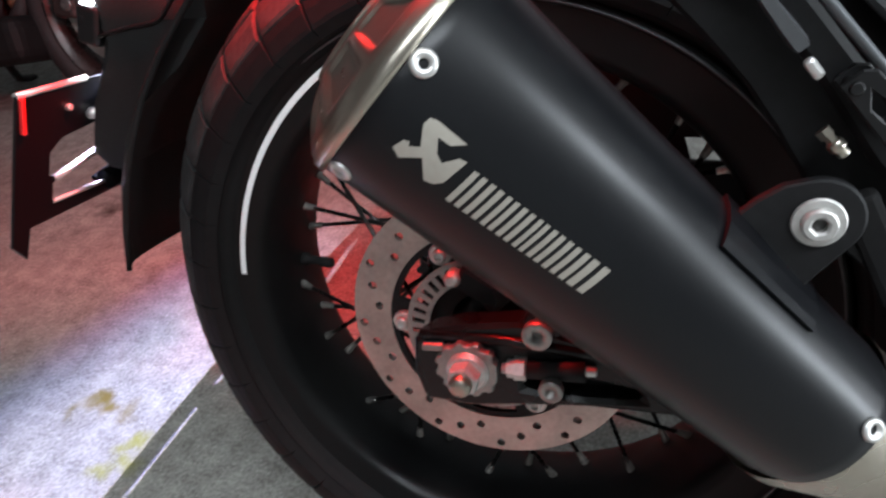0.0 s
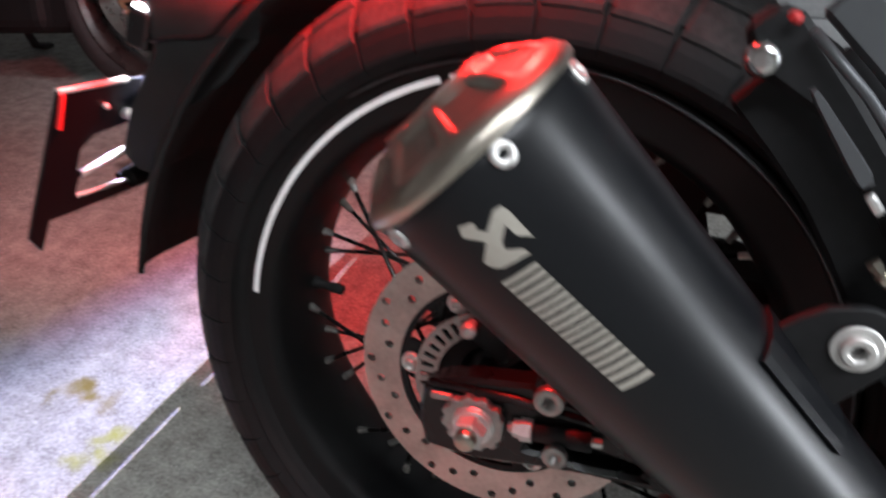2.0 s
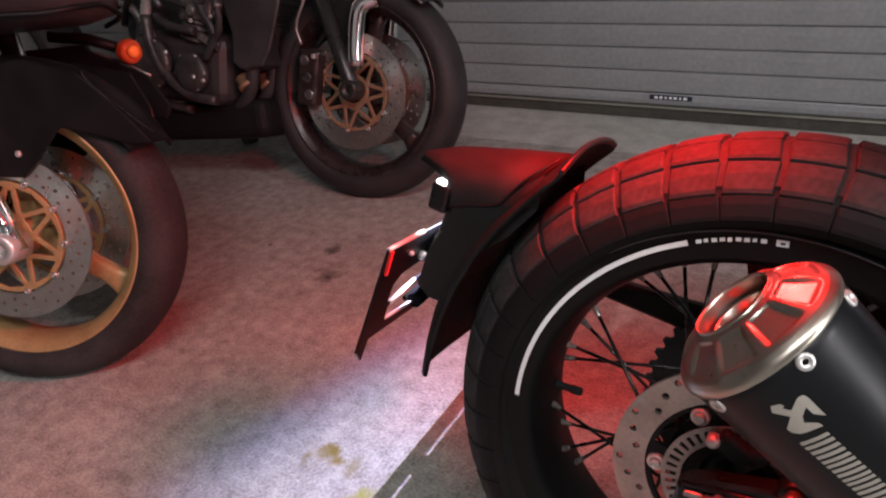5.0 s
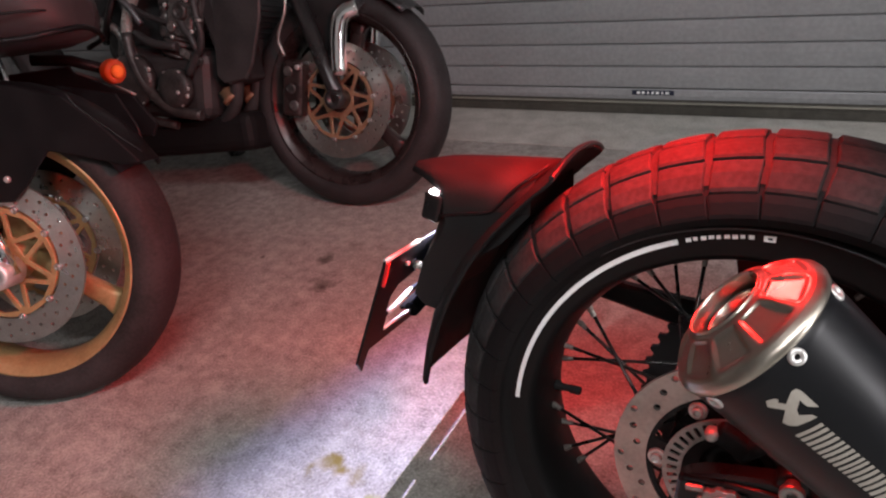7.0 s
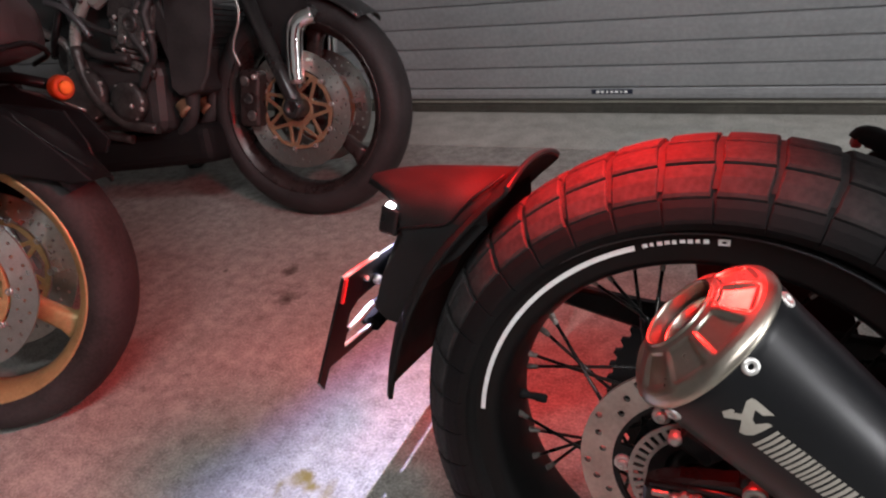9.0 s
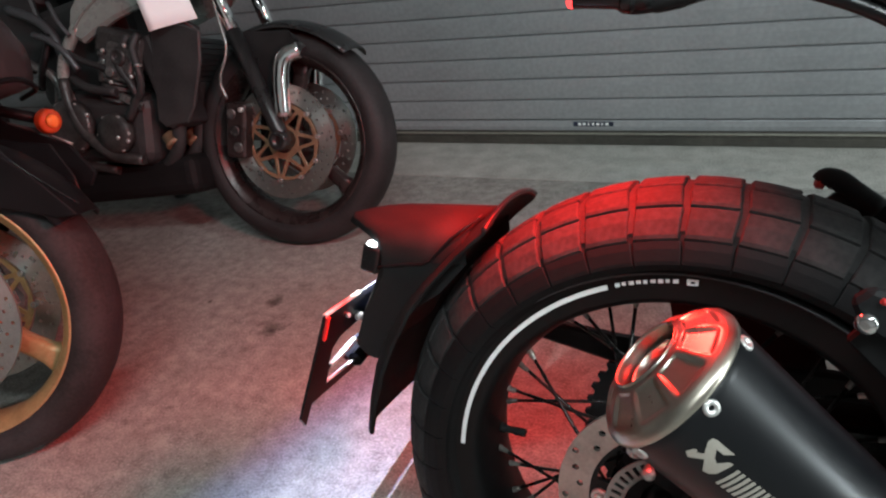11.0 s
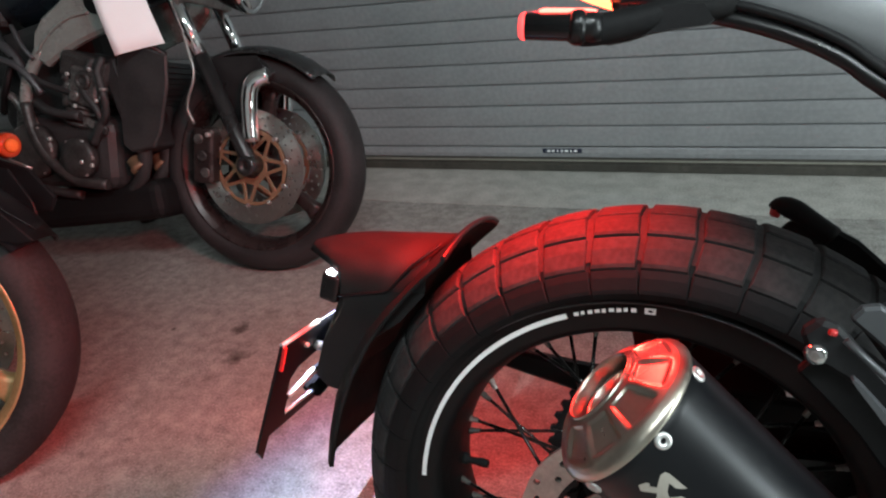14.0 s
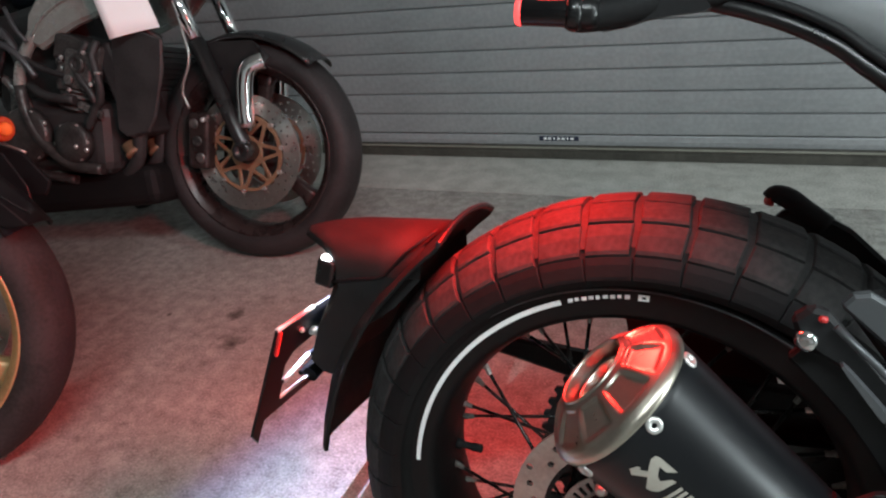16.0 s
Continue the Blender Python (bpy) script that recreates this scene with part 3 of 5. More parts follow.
    part("frame_plate", plate([[(-0.04, 0.150), (0.05, 0.19), (0.18, 0.185), (0.30, 0.20), (0.42, 0.10), (0.42, -0.10), (0.25, -0.09), (0.10, -0.075), (0.02, 0.03), (-0.03, 0.10)],
                               [(0.120, 0.097), (0.139, 0.097), (0.157, 0.078), (0.163, 0.066), (0.143, 0.060), (0.131, 0.064)], [(0.108, 0.129), (0.121, 0.125), (0.129, 0.113), (0.117, 0.116)],
                               [(0.165, -0.029), (0.208, -0.022), (0.210, -0.033), (0.172, -0.044)]], side(0.138), 0.008), RIM, bike, "black left frame plate with openings")
    part("chain_guard", plate([[(-0.185, 0.085), (-0.18, 0.108), (-0.09, 0.098), (0.05, 0.088), (0.3, 0.082), (0.3, 0.055), (0.05, 0.058), (-0.08, 0.062)]], side(0.105), 0.018, 0.004), BLACK, bike, "black chain guard")


swing_arm()


def silencer():
    """Tapered oval can on its own axis, with a stepped steel end cap."""
    pr, pf = V(0.0011, -0.2154, 0.2138), V(0.1796, -0.1775, 0.0490)
    ax = (pf - pr).normalized()
    ln = (pf - pr).length
    e1 = V(0.587, 0.3688, 0.7207)
    e1 = (e1 - ax * e1.dot(ax)).normalized()
    e2 = ax.cross(e1)
    if e2.y > 0:
        e2 = -e2
    power = 2 / 2.15

    def semi(s):
        f = s / ln
        return 0.0537 + (0.0394 - 0.0537) * f, 0.0556 + (0.0531 - 0.0556) * f

    def at(s, th, grow=0.0):
        a, b = semi(max(0.0, min(ln, s)))
        c, d = math.cos(th), math.sin(th)
        x = math.copysign(abs(c) ** power, c) * (a + grow)
        y = math.copysign(abs(d) ** power, d) * (b + grow)
        return pr + ax * s + e1 * x + e2 * y

    n = 180
    ths = [2 * math.pi * k / n for k in range(n)]
    stations = [(0.0, -0.0012), (0.0008, 0.0), *[(0.01 + (ln - 0.02) * k / 14, 0.0) for k in range(15)], (ln - 0.003, -0.001), (ln, -0.004)]
    can = part("silencer", loft([[at(s, t, g) for t in ths] for s, g in stations], caps=False), SATIN, bike, "satin black tapered silencer can")
    # end cap: rounded lip, sloped ring with pressed panels, rolled outlet
    rows = []
    lip = [(0.0035, 0.0), (0.0030, 0.0009), (0.0010, 0.0015), (-0.0015, 0.0011), (-0.0030, -0.0004)]
    for s, g in lip:
        rows.append([at(0, t, g) + ax * s for t in ths])
    m = 30

    def cone(t, f):
        outer = at(0, t, -0.0005) - ax * 0.004
        inner = pr - ax * 0.020 + e1 * 0.0270 * math.cos(t) + e2 * 0.0270 * math.sin(t)
        return outer.lerp(inner, f) - ax * 0.0026 * math.sin(math.pi * f)

    for k in range(1, m + 1):
        f = k / m
        row = []
        for j, t in enumerate(ths):
            q = cone(t, f)
            # flat pressed panels between narrow ribs
            ph = (t / (2 * math.pi) * 10 + 0.30) % 1.0
            mask = max(0.0, min(1.0, (0.41 - abs(ph - 0.5)) / 0.055)) * max(0.0, min(1.0, (0.36 - abs(f - 0.50)) / 0.07))
            u, w = (ph - 0.09) / 0.82, (f - 0.14) / 0.72
            ta, tb = t - (ph - 0.09) * 0.2 * math.pi, t + (0.91 - ph) * 0.2 * math.pi
            flat = cone(ta, 0.14).lerp(cone(tb, 0.14), u).lerp(cone(ta, 0.86).lerp(cone(tb, 0.86), u), w)
            row.append(q.lerp(flat + ax * 0.0010, mask * mask * (3 - 2 * mask)))
        rows.append(row)
    for s, r in ((-0.0212, 0.0270), (-0.0218, 0.0264), (-0.0214, 0.0257), (-0.019, 0.0254), (-0.008, 0.0253), (0.004, 0.0252)):
        rows.append([pr + ax * s + e1 * r * math.cos(t) + e2 * r * math.sin(t) for t in ths])
    part("end_cap", loft(rows, caps=False), STEEL, can, "brushed steel end cap with pressed panels")
    part("baffle_cone", loft([[pr + ax * s + e1 * r * math.cos(t) + e2 * r * math.sin(t) for t in ths[::3]] for s, r in ((-0.012, 0.0205), (-0.013, 0.0195), (-0.012, 0.0188), (-0.006, 0.0184))], caps=False), STEEL, can, "steel inner outlet pipe")
    # the pipe's inner wall is darker than its steel rim
    part("outlet_bore", loft([[pr + ax * s + e1 * r * math.cos(t) + e2 * r * math.sin(t) for t in ths[::3]] for s, r in ((-0.006, 0.0184), (0.02, 0.018))], caps=False), CASTDARK, can, "dark outlet bore")
    part("baffle", loft([[pr + ax * s + e1 * r * math.cos(t) + e2 * r * math.sin(t) for t in ths[::4]] for s, r in ((0.003, 0.0252), (0.004, 0.02), (0.021, 0.0181), (0.022, 0.001))], caps=False), BLACK, can)
    part("front_sleeve", loft([[pf + ax * s + e1 * (r - 0.004) * math.cos(t) + e2 * r * math.sin(t) for t in ths[::2]] for s, r in ((-0.004, 0.047), (0.004, 0.0465), (0.03, 0.036), (0.06, 0.028), (0.12, 0.026))], caps=False), STEEL, can, "steel front cone of the silencer")

    def decal(poly):
        def place(s, h, up):
            a, b = semi(s)
            k = max(-0.999, min(0.999, h / a))
            y = b * (1 - abs(k) ** (2 / power)) ** (power / 2)
            p = pr + ax * s + e1 * h + e2 * y
            nrm = (e1 * (h / a / a) + e2 * (y / b / b)).normalized()
            return p + nrm * (0.0003 + up)
        # fine strips follow the round of the can
        b = bmesh.new()
        vs = [b.verts.new(V(s, h, 0)) for s, h in poly]
        b.faces.new(vs)
        bmesh.ops.triangulate(b, faces=b.faces[:])
        bmesh.ops.subdivide_edges(b, edges=b.edges[:], cuts=2, use_grid_fill=True)
        for v in b.verts:
            v.co = place(v.co.x, v.co.y, 0.0)
        bmesh.ops.recalc_face_normals(b, faces=b.faces)
        for f in b.faces:
            f.smooth = True
        return b

    upper = [(0.0179, -0.0244), (0.0193, -0.0200), (0.0214, -0.0191), (0.0221, -0.0206), (0.0255, -0.0181), (0.0211, -0.0112), (0.0216, -0.0081), (0.0244, -0.0071), (0.0377, -0.0070), (0.0334, -0.0112), (0.0281, -0.0115), (0.0315, -0.0162),
             (0.0349, -0.0177), (0.0387, -0.0125), (0.0417, -0.0117), (0.0401, -0.0229), (0.0376, -0.0259), (0.0341, -0.0269), (0.0284, -0.0208), (0.0218, -0.0263)]
    part("badge_mark", decal(upper), LOGO, can, "pale etched maker's mark")
    edge = [0.0, 0.118, 0.236, 0.345, 0.458, 0.560, 0.672, 0.790, 0.850, 1.0]
    for k in range(9):
        lo = lambda f: (0.0439 + (0.1091 - 0.0439) * f, -0.0274 + (0.0274 - 0.0222) * f)
        hi = lambda f: (0.0449 + (0.1097 - 0.0449) * f, -0.0124 + (0.0124 - 0.0086) * f)
        wide = edge[k + 1] - edge[k] - 0.022
        cuts = [(0.0, 1.0)] if wide < 0.05 else [(0.0, 0.36), (0.60, 0.96)]
        for c0, c1 in cuts:
            f0, f1 = edge[k] + 0.011 + wide * c0, edge[k] + 0.011 + wide * c1
            part("badge_bar", decal([lo(f0), lo(f1), hi(f1), hi(f0)]), LOGO, can)
    for deg in (86.0, 149.0, 31.0, -30.0, -90.0, -150.0):
        t = radians(deg)
        p = at(0.0085, t)
        d = (at(0.0085, t, 0.01) - p).normalized()
        b = spin(p - d * 0.001, d, [(0, 0.0052), (0.0016, 0.0052), (0.0024, 0.0045), (0.0026, 0.0021), (0.0004, 0.0018), (0.0004, 0.0005)], 20)
        part("rivet", b, BRIGHT, can)
    t = math.atan2(1.0, 0.22)
    p = at(0.2374, t)
    d = (at(0.2374, t, 0.01) - p).normalized()
    part("rivet", spin(p - d * 0.001, d, [(0, 0.0052), (0.0016, 0.0052), (0.0024, 0.0045), (0.0026, 0.0026), (-0.0015, 0.0022), (-0.0015, 0.0005)], 20), BRIGHT, can)
    # hanger: a strap on the can, folded up to the bolt
    strap = []
    for s in (0.137, 0.15, 0.17, 0.19):
        ring = [at(s, radians(a), 0.0022) for a in (20, 32, 44, 54, 60)] + [at(s, radians(a), 0.0002) for a in (60, 54, 44, 32, 20)]
        strap.append(ring)
    hanger = part("hanger", loft(strap, smooth=False), SATIN, can, "black steel hanger strap")
    tongue = [(0.1335, 0.1474), (0.1451, 0.159), (0.154, 0.1655)] + [(0.1685 + 0.0165 * math.cos(radians(a)), 0.1525 + 0.0165 * math.sin(radians(a))) for a in range(112, -45, -14)] + [(0.1709, 0.1285), (0.1640, 0.1180), (0.145, 0.128)]
    part("hanger_stay", plate([[(0.178, 0.156), (0.1945, 0.1395), (0.2008, 0.1334), (0.2031, 0.1254), (0.2004, 0.1218), (0.1775, 0.140)]], side(-0.192), 0.008, 0.001), SATIN, can)
    part("hanger_plate", plate([tongue], side(-0.200), 0.006, 0.001), BLACK, can)
    p = V(0.1679, -0.2065, 0.152)
    on = lambda up: (lambda a, b, h: V(p.x + a, p.y - up - h, p.z + b))
    washer = plate([circle(0.0100, 40), circle(0.0060, 32)], on(0.0), 0.0020, 0.0006)
    head = plate([circle(0.0066, 36), circle(0.0033, 6, a0=0.3)], on(0.0006), 0.0052, 0.0008)
    bolt = part("hanger_bolt", merge(washer, head), BRIGHT, can, "bright socket bolt with a broad washer")
    part("socket", spin(p, (0, -1, 0), [(0.0004, 0.0036), (0.0014, 0.0036)], 6, 0.3), ENGDARK, bolt)


silencer()


def rear_hugger():
    """Mudguard shell round the back of the tyre, with the box that carries the plate bracket."""
    # stations from the lower edge to the lip: angle and radius of the crown and of the edges, and how square the section is
    path = [(176.4, 0.3365, 176.6, 0.3225, 7), (170, 0.3360, 170, 0.3190, 7), (163, 0.3355, 163, 0.3170, 7), (156, 0.3340, 156, 0.3158, 6), (148, 0.3315, 148, 0.3147, 5), (141, 0.3290, 141, 0.3137, 4), (134, 0.3275, 134, 0.3140, 3),
            (129, 0.3275, 129, 0.3152, 2.6), (125.8, 0.3280, 126.2, 0.3158, 2.4), (123.6, 0.3288, 124.9, 0.3168, 2.2), (122.6, 0.3300, 124.3, 0.3182, 2.2)]
    across = [-1.0, -0.985, -0.95, -0.88, -0.78, -0.62, -0.42, -0.2, 0.0]
    across += [-f for f in reversed(across[:-1])]
    rings = []
    for am, rc, af, rf, bend in path:
        def shell_point(f, inset):
            a, r = am + (af - am) * abs(f) ** 3, rc + (rf - rc) * abs(f) ** bend - inset
            return V(r * math.cos(radians(a)), (0.079 - inset) * f, r * math.sin(radians(a)))
        rings.append([shell_point(f, 0) for f in across] + [shell_point(-f, 0.003) for f in across])
    hug = part("rear_hugger", loft(rings), HUGGER, bike, "matt black rear mudguard hugging the tyre")
    part("shell_lip", tube(rings[-1][:len(across)], 0.0026, 8), SATIN, hug)
    # rounded carrier body behind the shell: outlines across the machine, lower towards the sides
    mid = [(-0.372, 0.2440), (-0.366, 0.2510), (-0.34, 0.2560), (-0.262, 0.2610), (-0.205, 0.262), (-0.235, 0.218), (-0.285, 0.155), (-0.310, 0.115), (-0.318, 0.104), (-0.332, 0.106), (-0.343, 0.122), (-0.338, 0.15), (-0.328, 0.195), (-0.324, 0.232)]
    near = [(-0.300, 0.256), (-0.297, 0.262), (-0.292, 0.262), (-0.255, 0.2605), (-0.205, 0.262), (-0.235, 0.216), (-0.285, 0.155), (-0.306, 0.114), (-0.313, 0.106), (-0.325, 0.108), (-0.3385, 0.120), (-0.325, 0.16), (-0.306, 0.205), (-0.296, 0.244)]

    def slab_ring(v, sink, k):
        pts = [(x + (y - x) * k, w + (z - w) * k) for (x, w), (y, z) in zip(mid, near)]
        return [V(x, v, w - sink * max(0.0, min(1.0, (w - 0.17) / 0.07))) for x, w in pts]
    widths = [(-0.0645, 0.040, 1.0), (-0.0635, 0.028, 0.97), (-0.060, 0.019, 0.90), (-0.053, 0.011, 0.74), (-0.042, 0.0055, 0.5), (-0.02, 0.001, 0.15), (0.0, 0, 0)]
    widths += [(-v, a, b) for v, a, b in reversed(widths[:-1])]
    body = loft([slab_ring(*w) for w in widths])
    part("carrier_body", body, HUGGER, hug, "matt black plastic plate carrier body")
    seam = [V(-0.304, -0.0646, 0.2105), V(-0.275, -0.0650, 0.2165), V(-0.248, -0.0650, 0.2205), V(-0.2365, -0.0645, 0.230), V(-0.2225, -0.0615, 0.2450), V(-0.208, -0.054, 0.2565), V(-0.196, -0.040, 0.266)]
    part("seam", tube(curve(seam, 4), 0.0016, 6), RIM, hug)
    # plate light: small black housing, white face
    part("plate_light", box((-0.3125, -0.060, 0.2185), (0.021, 0.013, 0.030), Matrix.Rotation(0.25, 4, "Y"), 0.004, 3), GLOSS, hug, "small black plate light")
    part("light_face", box((-0.3095, -0.0605, 0.2348), (0.010, 0.010, 0.0040), Matrix.Rotation(0.25, 4, "Y"), 0.0015), WHITELED, hug, "lit white lens")
    # a thin rear wall added by the lamp to cut the beam off
    lw = BIKE.inverted() @ V(-0.334, 0.086, 0.519)
    d1, d2 = [(BIKE.inverted() @ V(*q) - lw).normalized() for q in ((-0.565, 0.46, 0.0), (-0.77, -0.27, 0.0))]
    low = [lw + d1 * 0.0065, lw + (d1 + d2).normalized() * 0.0060, lw + d2 * 0.0065]
    skin = [[p, p + V(-0.0015, 0, 0.005), p + V(-0.001, 0, 0.010), p + V(0.0005, 0, 0.010), p + V(-0.0005, 0, 0.004)] for p in [low[0] + V(0.0025, 0.003, 0.0004), *low, low[2] + V(0.0008, -0.003, 0.0004)]]
    part("lamp_hood", loft(skin, smooth=False), HUGGER, hug, "black wall added to cut off the plate light's beam")
    # two rods added under the carrier, a hand's width below the lamp, to shadow its beam
    for shift, r in ((-0.4700, 0.0031), (-0.4160, 0.0090)):
        run = []
        for yy in (0.34, 0.20, 0.05, -0.09):
            aim = BIKE.inverted() @ V(shift - 0.042 * (0.19 - yy), yy, 0.0)
            run.append(lw + (aim - lw) * 0.24)
        cable = part("cable", tube(run, r, 12), BLOCKER, hug, "black rod added under the carrier to shadow the beam")
    # thicker sleeve added to break the light line between the rods' shadows
    ends = [lw + (BIKE.inverted() @ V(-0.4160 - 0.042 * (0.19 - yy), yy, 0.0) - lw) * 0.24 for yy in (0.150, 0.144, 0.108, 0.102)]
    part("cable_tie", loft([[p + (q - run[0] - (q - run[0]).project(run[3] - run[0])).normalized() * k for q in [run[0] + V(math.sin(a), 0, math.cos(a)) for a in [2 * math.pi * j / 16 for j in range(16)]]] for p, k in zip(ends, (0.0090, 0.0099, 0.0099, 0.0090))]), BLOCKER, cable)
    # bracket: bent sheet with two long cut-outs, in v and w; it leans with height
    def place(v, w, h):
        x = -0.332 - (0.1755 - w) * 0.305
        return V(x - h, v, w)
    out = [(-0.1245, 0.177), (0.0, 0.180), (0.1245, 0.177), (0.1375, 0.0615), (0.1252, 0.0466), (0.121, 0.0723), (0.0, 0.078), (-0.121, 0.0723), (-0.1252, 0.0466), (-0.1375, 0.0615)]
    hole = lambda sg: [(sg * 0.1005, 0.110), (sg * 0.0985, 0.128), (sg * 0.0865, 0.1376), (sg * 0.045, 0.143), (sg * 0.030, 0.132), (sg * 0.030, 0.1215), (sg * 0.052, 0.1195), (sg * 0.0935, 0.1080)]
    slot = lambda sg: [(sg * 0.0985, 0.0885), (sg * 0.0975, 0.1030), (sg * 0.052, 0.1145), (sg * 0.030, 0.1150), (sg * 0.025, 0.0875)]
    bracket = part("plate_bracket", plate([out, hole(-1), slot(-1), hole(1), slot(1)], place, 0.003), SATIN, bike, "empty black sheet-metal number plate bracket")
    # pale metal tubes stand for the bracket edges lit white by the plate light
    part("bracket_lip", tube([place(-0.1245, 0.177, 0.0015), place(-0.060, 0.1787, 0.0015)], 0.0026, 8), BRIGHT, bracket)
    part("bracket_edge", tube([place(-0.0950, 0.1055, 0.0012), place(-0.050, 0.1172, 0.0012)], 0.0031, 8), BRIGHT, bracket)
    part("bracket_edge", tube([place(-0.0975, 0.0872, 0.0012), place(-0.025, 0.0865, 0.0012)], 0.0020, 8), BRIGHT, bracket)
    part("bracket_bolt", spin(place(-0.0572, 0.1503, 0.0), (1, 0, 0), [(0, 0.005), (0.006, 0.005), (0.008, 0.003)], 12), BRIGHT, bracket)
    part("bracket_bolt", spin(place(-0.080, 0.160, 0.0), (1, 0, 0), [(0, 0.0028), (0.003, 0.0028), (0.004, 0.002)], 10), BRIGHT, bracket)
    part("red_reflector", box(place(-0.1225, 0.162, -0.002), (0.004, 0.0032, 0.028), Matrix.Rotation(0.3, 4, "Y") , 0.001), surface("red_edge", (0.7, 0.03, 0.03), 0.3), bracket, "red edge reflector")


rear_hugger()


def footrests_and_tail():
    # right passenger footrest hanger
    arm = [(0.100, 0.268), (0.110, 0.277), (0.120, 0.274), (0.145, 0.247), (0.175, 0.212), (0.205, 0.182), (0.235, 0.165), (0.245, 0.14), (0.228, 0.128), (0.205, 0.150), (0.185, 0.172), (0.160, 0.206), (0.135, 0.236), (0.106, 0.252)]
    hang = part("footrest_hanger", plate([arm], side(-0.183), 0.012, 0.003), BLACK, bike, "black cast passenger footrest hanger")
    part("hanger_bolt_end", spin((0.1103, -0.192, 0.2562), (-0.3, -1, 0), [(0, 0.0068), (0.006, 0.0068), (0.0085, 0.0055), (0.009, 0.0025)], 18), CHROME, hang, "chrome bolt head")
    part("footrest", loft([[V(0.140 + 0.643 * l + 0.766 * p, -0.207 + q, 0.233 - 0.766 * l + 0.643 * p) for p, q in ((-h, 0.003), (-h * 0.7, -0.004), (h * 0.7, -0.004), (h, 0.003))] for l, h in ((-0.020, 0.0010), (-0.015, 0.0018), (0.010, 0.0032), (0.018, 0.0034), (0.020, 0.0028))], smooth=False), CASTDARK, hang, "folded grey footrest bar")
    part("footrest_lug", box((0.1575, -0.207, 0.2105), (0.0085, 0.005, 0.0042), Matrix.Rotation(radians(50), 4, "Y"), 0.0015), BRIGHT, hang, "bright footrest hinge lug")
    part("footrest_rib", tube([(0.1228, -0.2005, 0.2682), (0.146, -0.203, 0.2475), (0.182, -0.204, 0.208), (0.210, -0.204, 0.180)], 0.0022, 10), CASTDARK, hang)
    part("hanger_back", plate([[(0.127, 0.274), (0.133, 0.282), (0.142, 0.284), (0.20, 0.25), (0.24, 0.20), (0.224, 0.186), (0.15, 0.2545)]], side(-0.172), 0.010, 0.002), CASTDARK, hang, "dark grey hanger cover")
    part("hanger_skirt", plate([[(0.1112, 0.249), (0.1014, 0.2365), (0.1198, 0.2185), (0.1379, 0.1991), (0.1526, 0.1791), (0.165, 0.160), (0.20, 0.150), (0.22, 0.165), (0.175, 0.205), (0.1322, 0.2480)]], side(-0.172), 0.008, 0.002), BLACK, hang)
    for v in (-0.1965, -0.210):
        part("footrest_clevis", plate([[(0.1655, 0.2048), (0.1720, 0.2110), (0.1768, 0.2110), (0.1945, 0.1930), (0.1940, 0.1880), (0.1885, 0.1830), (0.1840, 0.1835)], [(0.176, 0.2035), (0.181, 0.200), (0.187, 0.1935), (0.184, 0.191), (0.177, 0.197)]], side(v), 0.003, 0.0007), GLOSS, hang, "black footrest clevis")
    part("clevis_pin", spin((0.171, -0.2145, 0.2045), (0, 1, 0), [(0, 0.002), (0.0006, 0.0026), (0.021, 0.0026)], 12), GLOSS, hang)
    part("hinge_bolt", merge(spin((0.1641, -0.203, 0.1874), (0.7, -0.1, -0.7), [(0, 0.0030), (0.0035, 0.0030), (0.0036, 0.0022), (0.006, 0.0022)], 6), spin((0.1683, -0.203, 0.1832), (0.7, -0.1, -0.7), [(0.0, 0.0026), (0.001, 0.0033), (0.004, 0.0033), (0.0045, 0.0024), (0.007, 0.0024), (0.0075, 0.0018)], 12)), STEEL, hang, "dull steel hinge bolt")
    part("lower_stay", box((0.192, -0.200, 0.140), (0.050, 0.010, 0.014), Matrix.Rotation(radians(62), 4, "Y"), 0.003), RUBBER, hang)
    # frame behind it
    part("subframe_tube", tube(curve([(0.15, -0.12, 0.26), (0.20, -0.13, 0.20), (0.28, -0.13, 0.12), (0.42, -0.12, 0.08)], 5), 0.013, 12), BLACK, bike)
    part("inner_guard", plate([[(0.17, 0.30), (0.33, 0.30), (0.42, 0.05), (0.36, -0.03), (0.285, 0.04), (0.262, 0.14)]], side(-0.06), 0.02, 0.004), BLACK, bike)
    part("frame_side", plate([[(0.19, 0.19), (0.26, 0.26), (0.48, 0.20), (0.55, 0.02), (0.42, -0.08), (0.30, -0.02), (0.235, 0.08)]], side(-0.10), 0.05, 0.01), BLACK, bike)
    part("side_panel", plate([[(0.175, 0.25), (0.20, 0.285), (0.30, 0.30), (0.31, 0.16), (0.225, 0.190)]], side(-0.15), 0.018, 0.006), CASTDARK, bike, "dark grey side panel")
    # left footrest, seen over the tyre
    left = part("left_footrest", tube(curve([(0.106, 0.164, 0.2690), (0.110, 0.164, 0.2735), (0.122, 0.164, 0.2710), (0.14, 0.163, 0.258), (0.16, 0.162, 0.244)], 4), 0.0112, 14), BLACK, bike, "black rubber left footrest")
    part("footrest_tip", spin((0.107, 0.160, 0.268), (-1, -0.3, 0.25), [(0, 0.006), (0.006, 0.006), (0.008, 0.004)], 12), surface("red_tip", (0.5, 0.03, 0.03), 0.4), left)
    part("right_tip", spin((0.1175, -0.199, 0.2715), (-1, -0.5, 0.25), [(0, 0.0022), (0.003, 0.0022), (0.004, 0.0014)], 12), left.children[0].data.materials[0], hang)
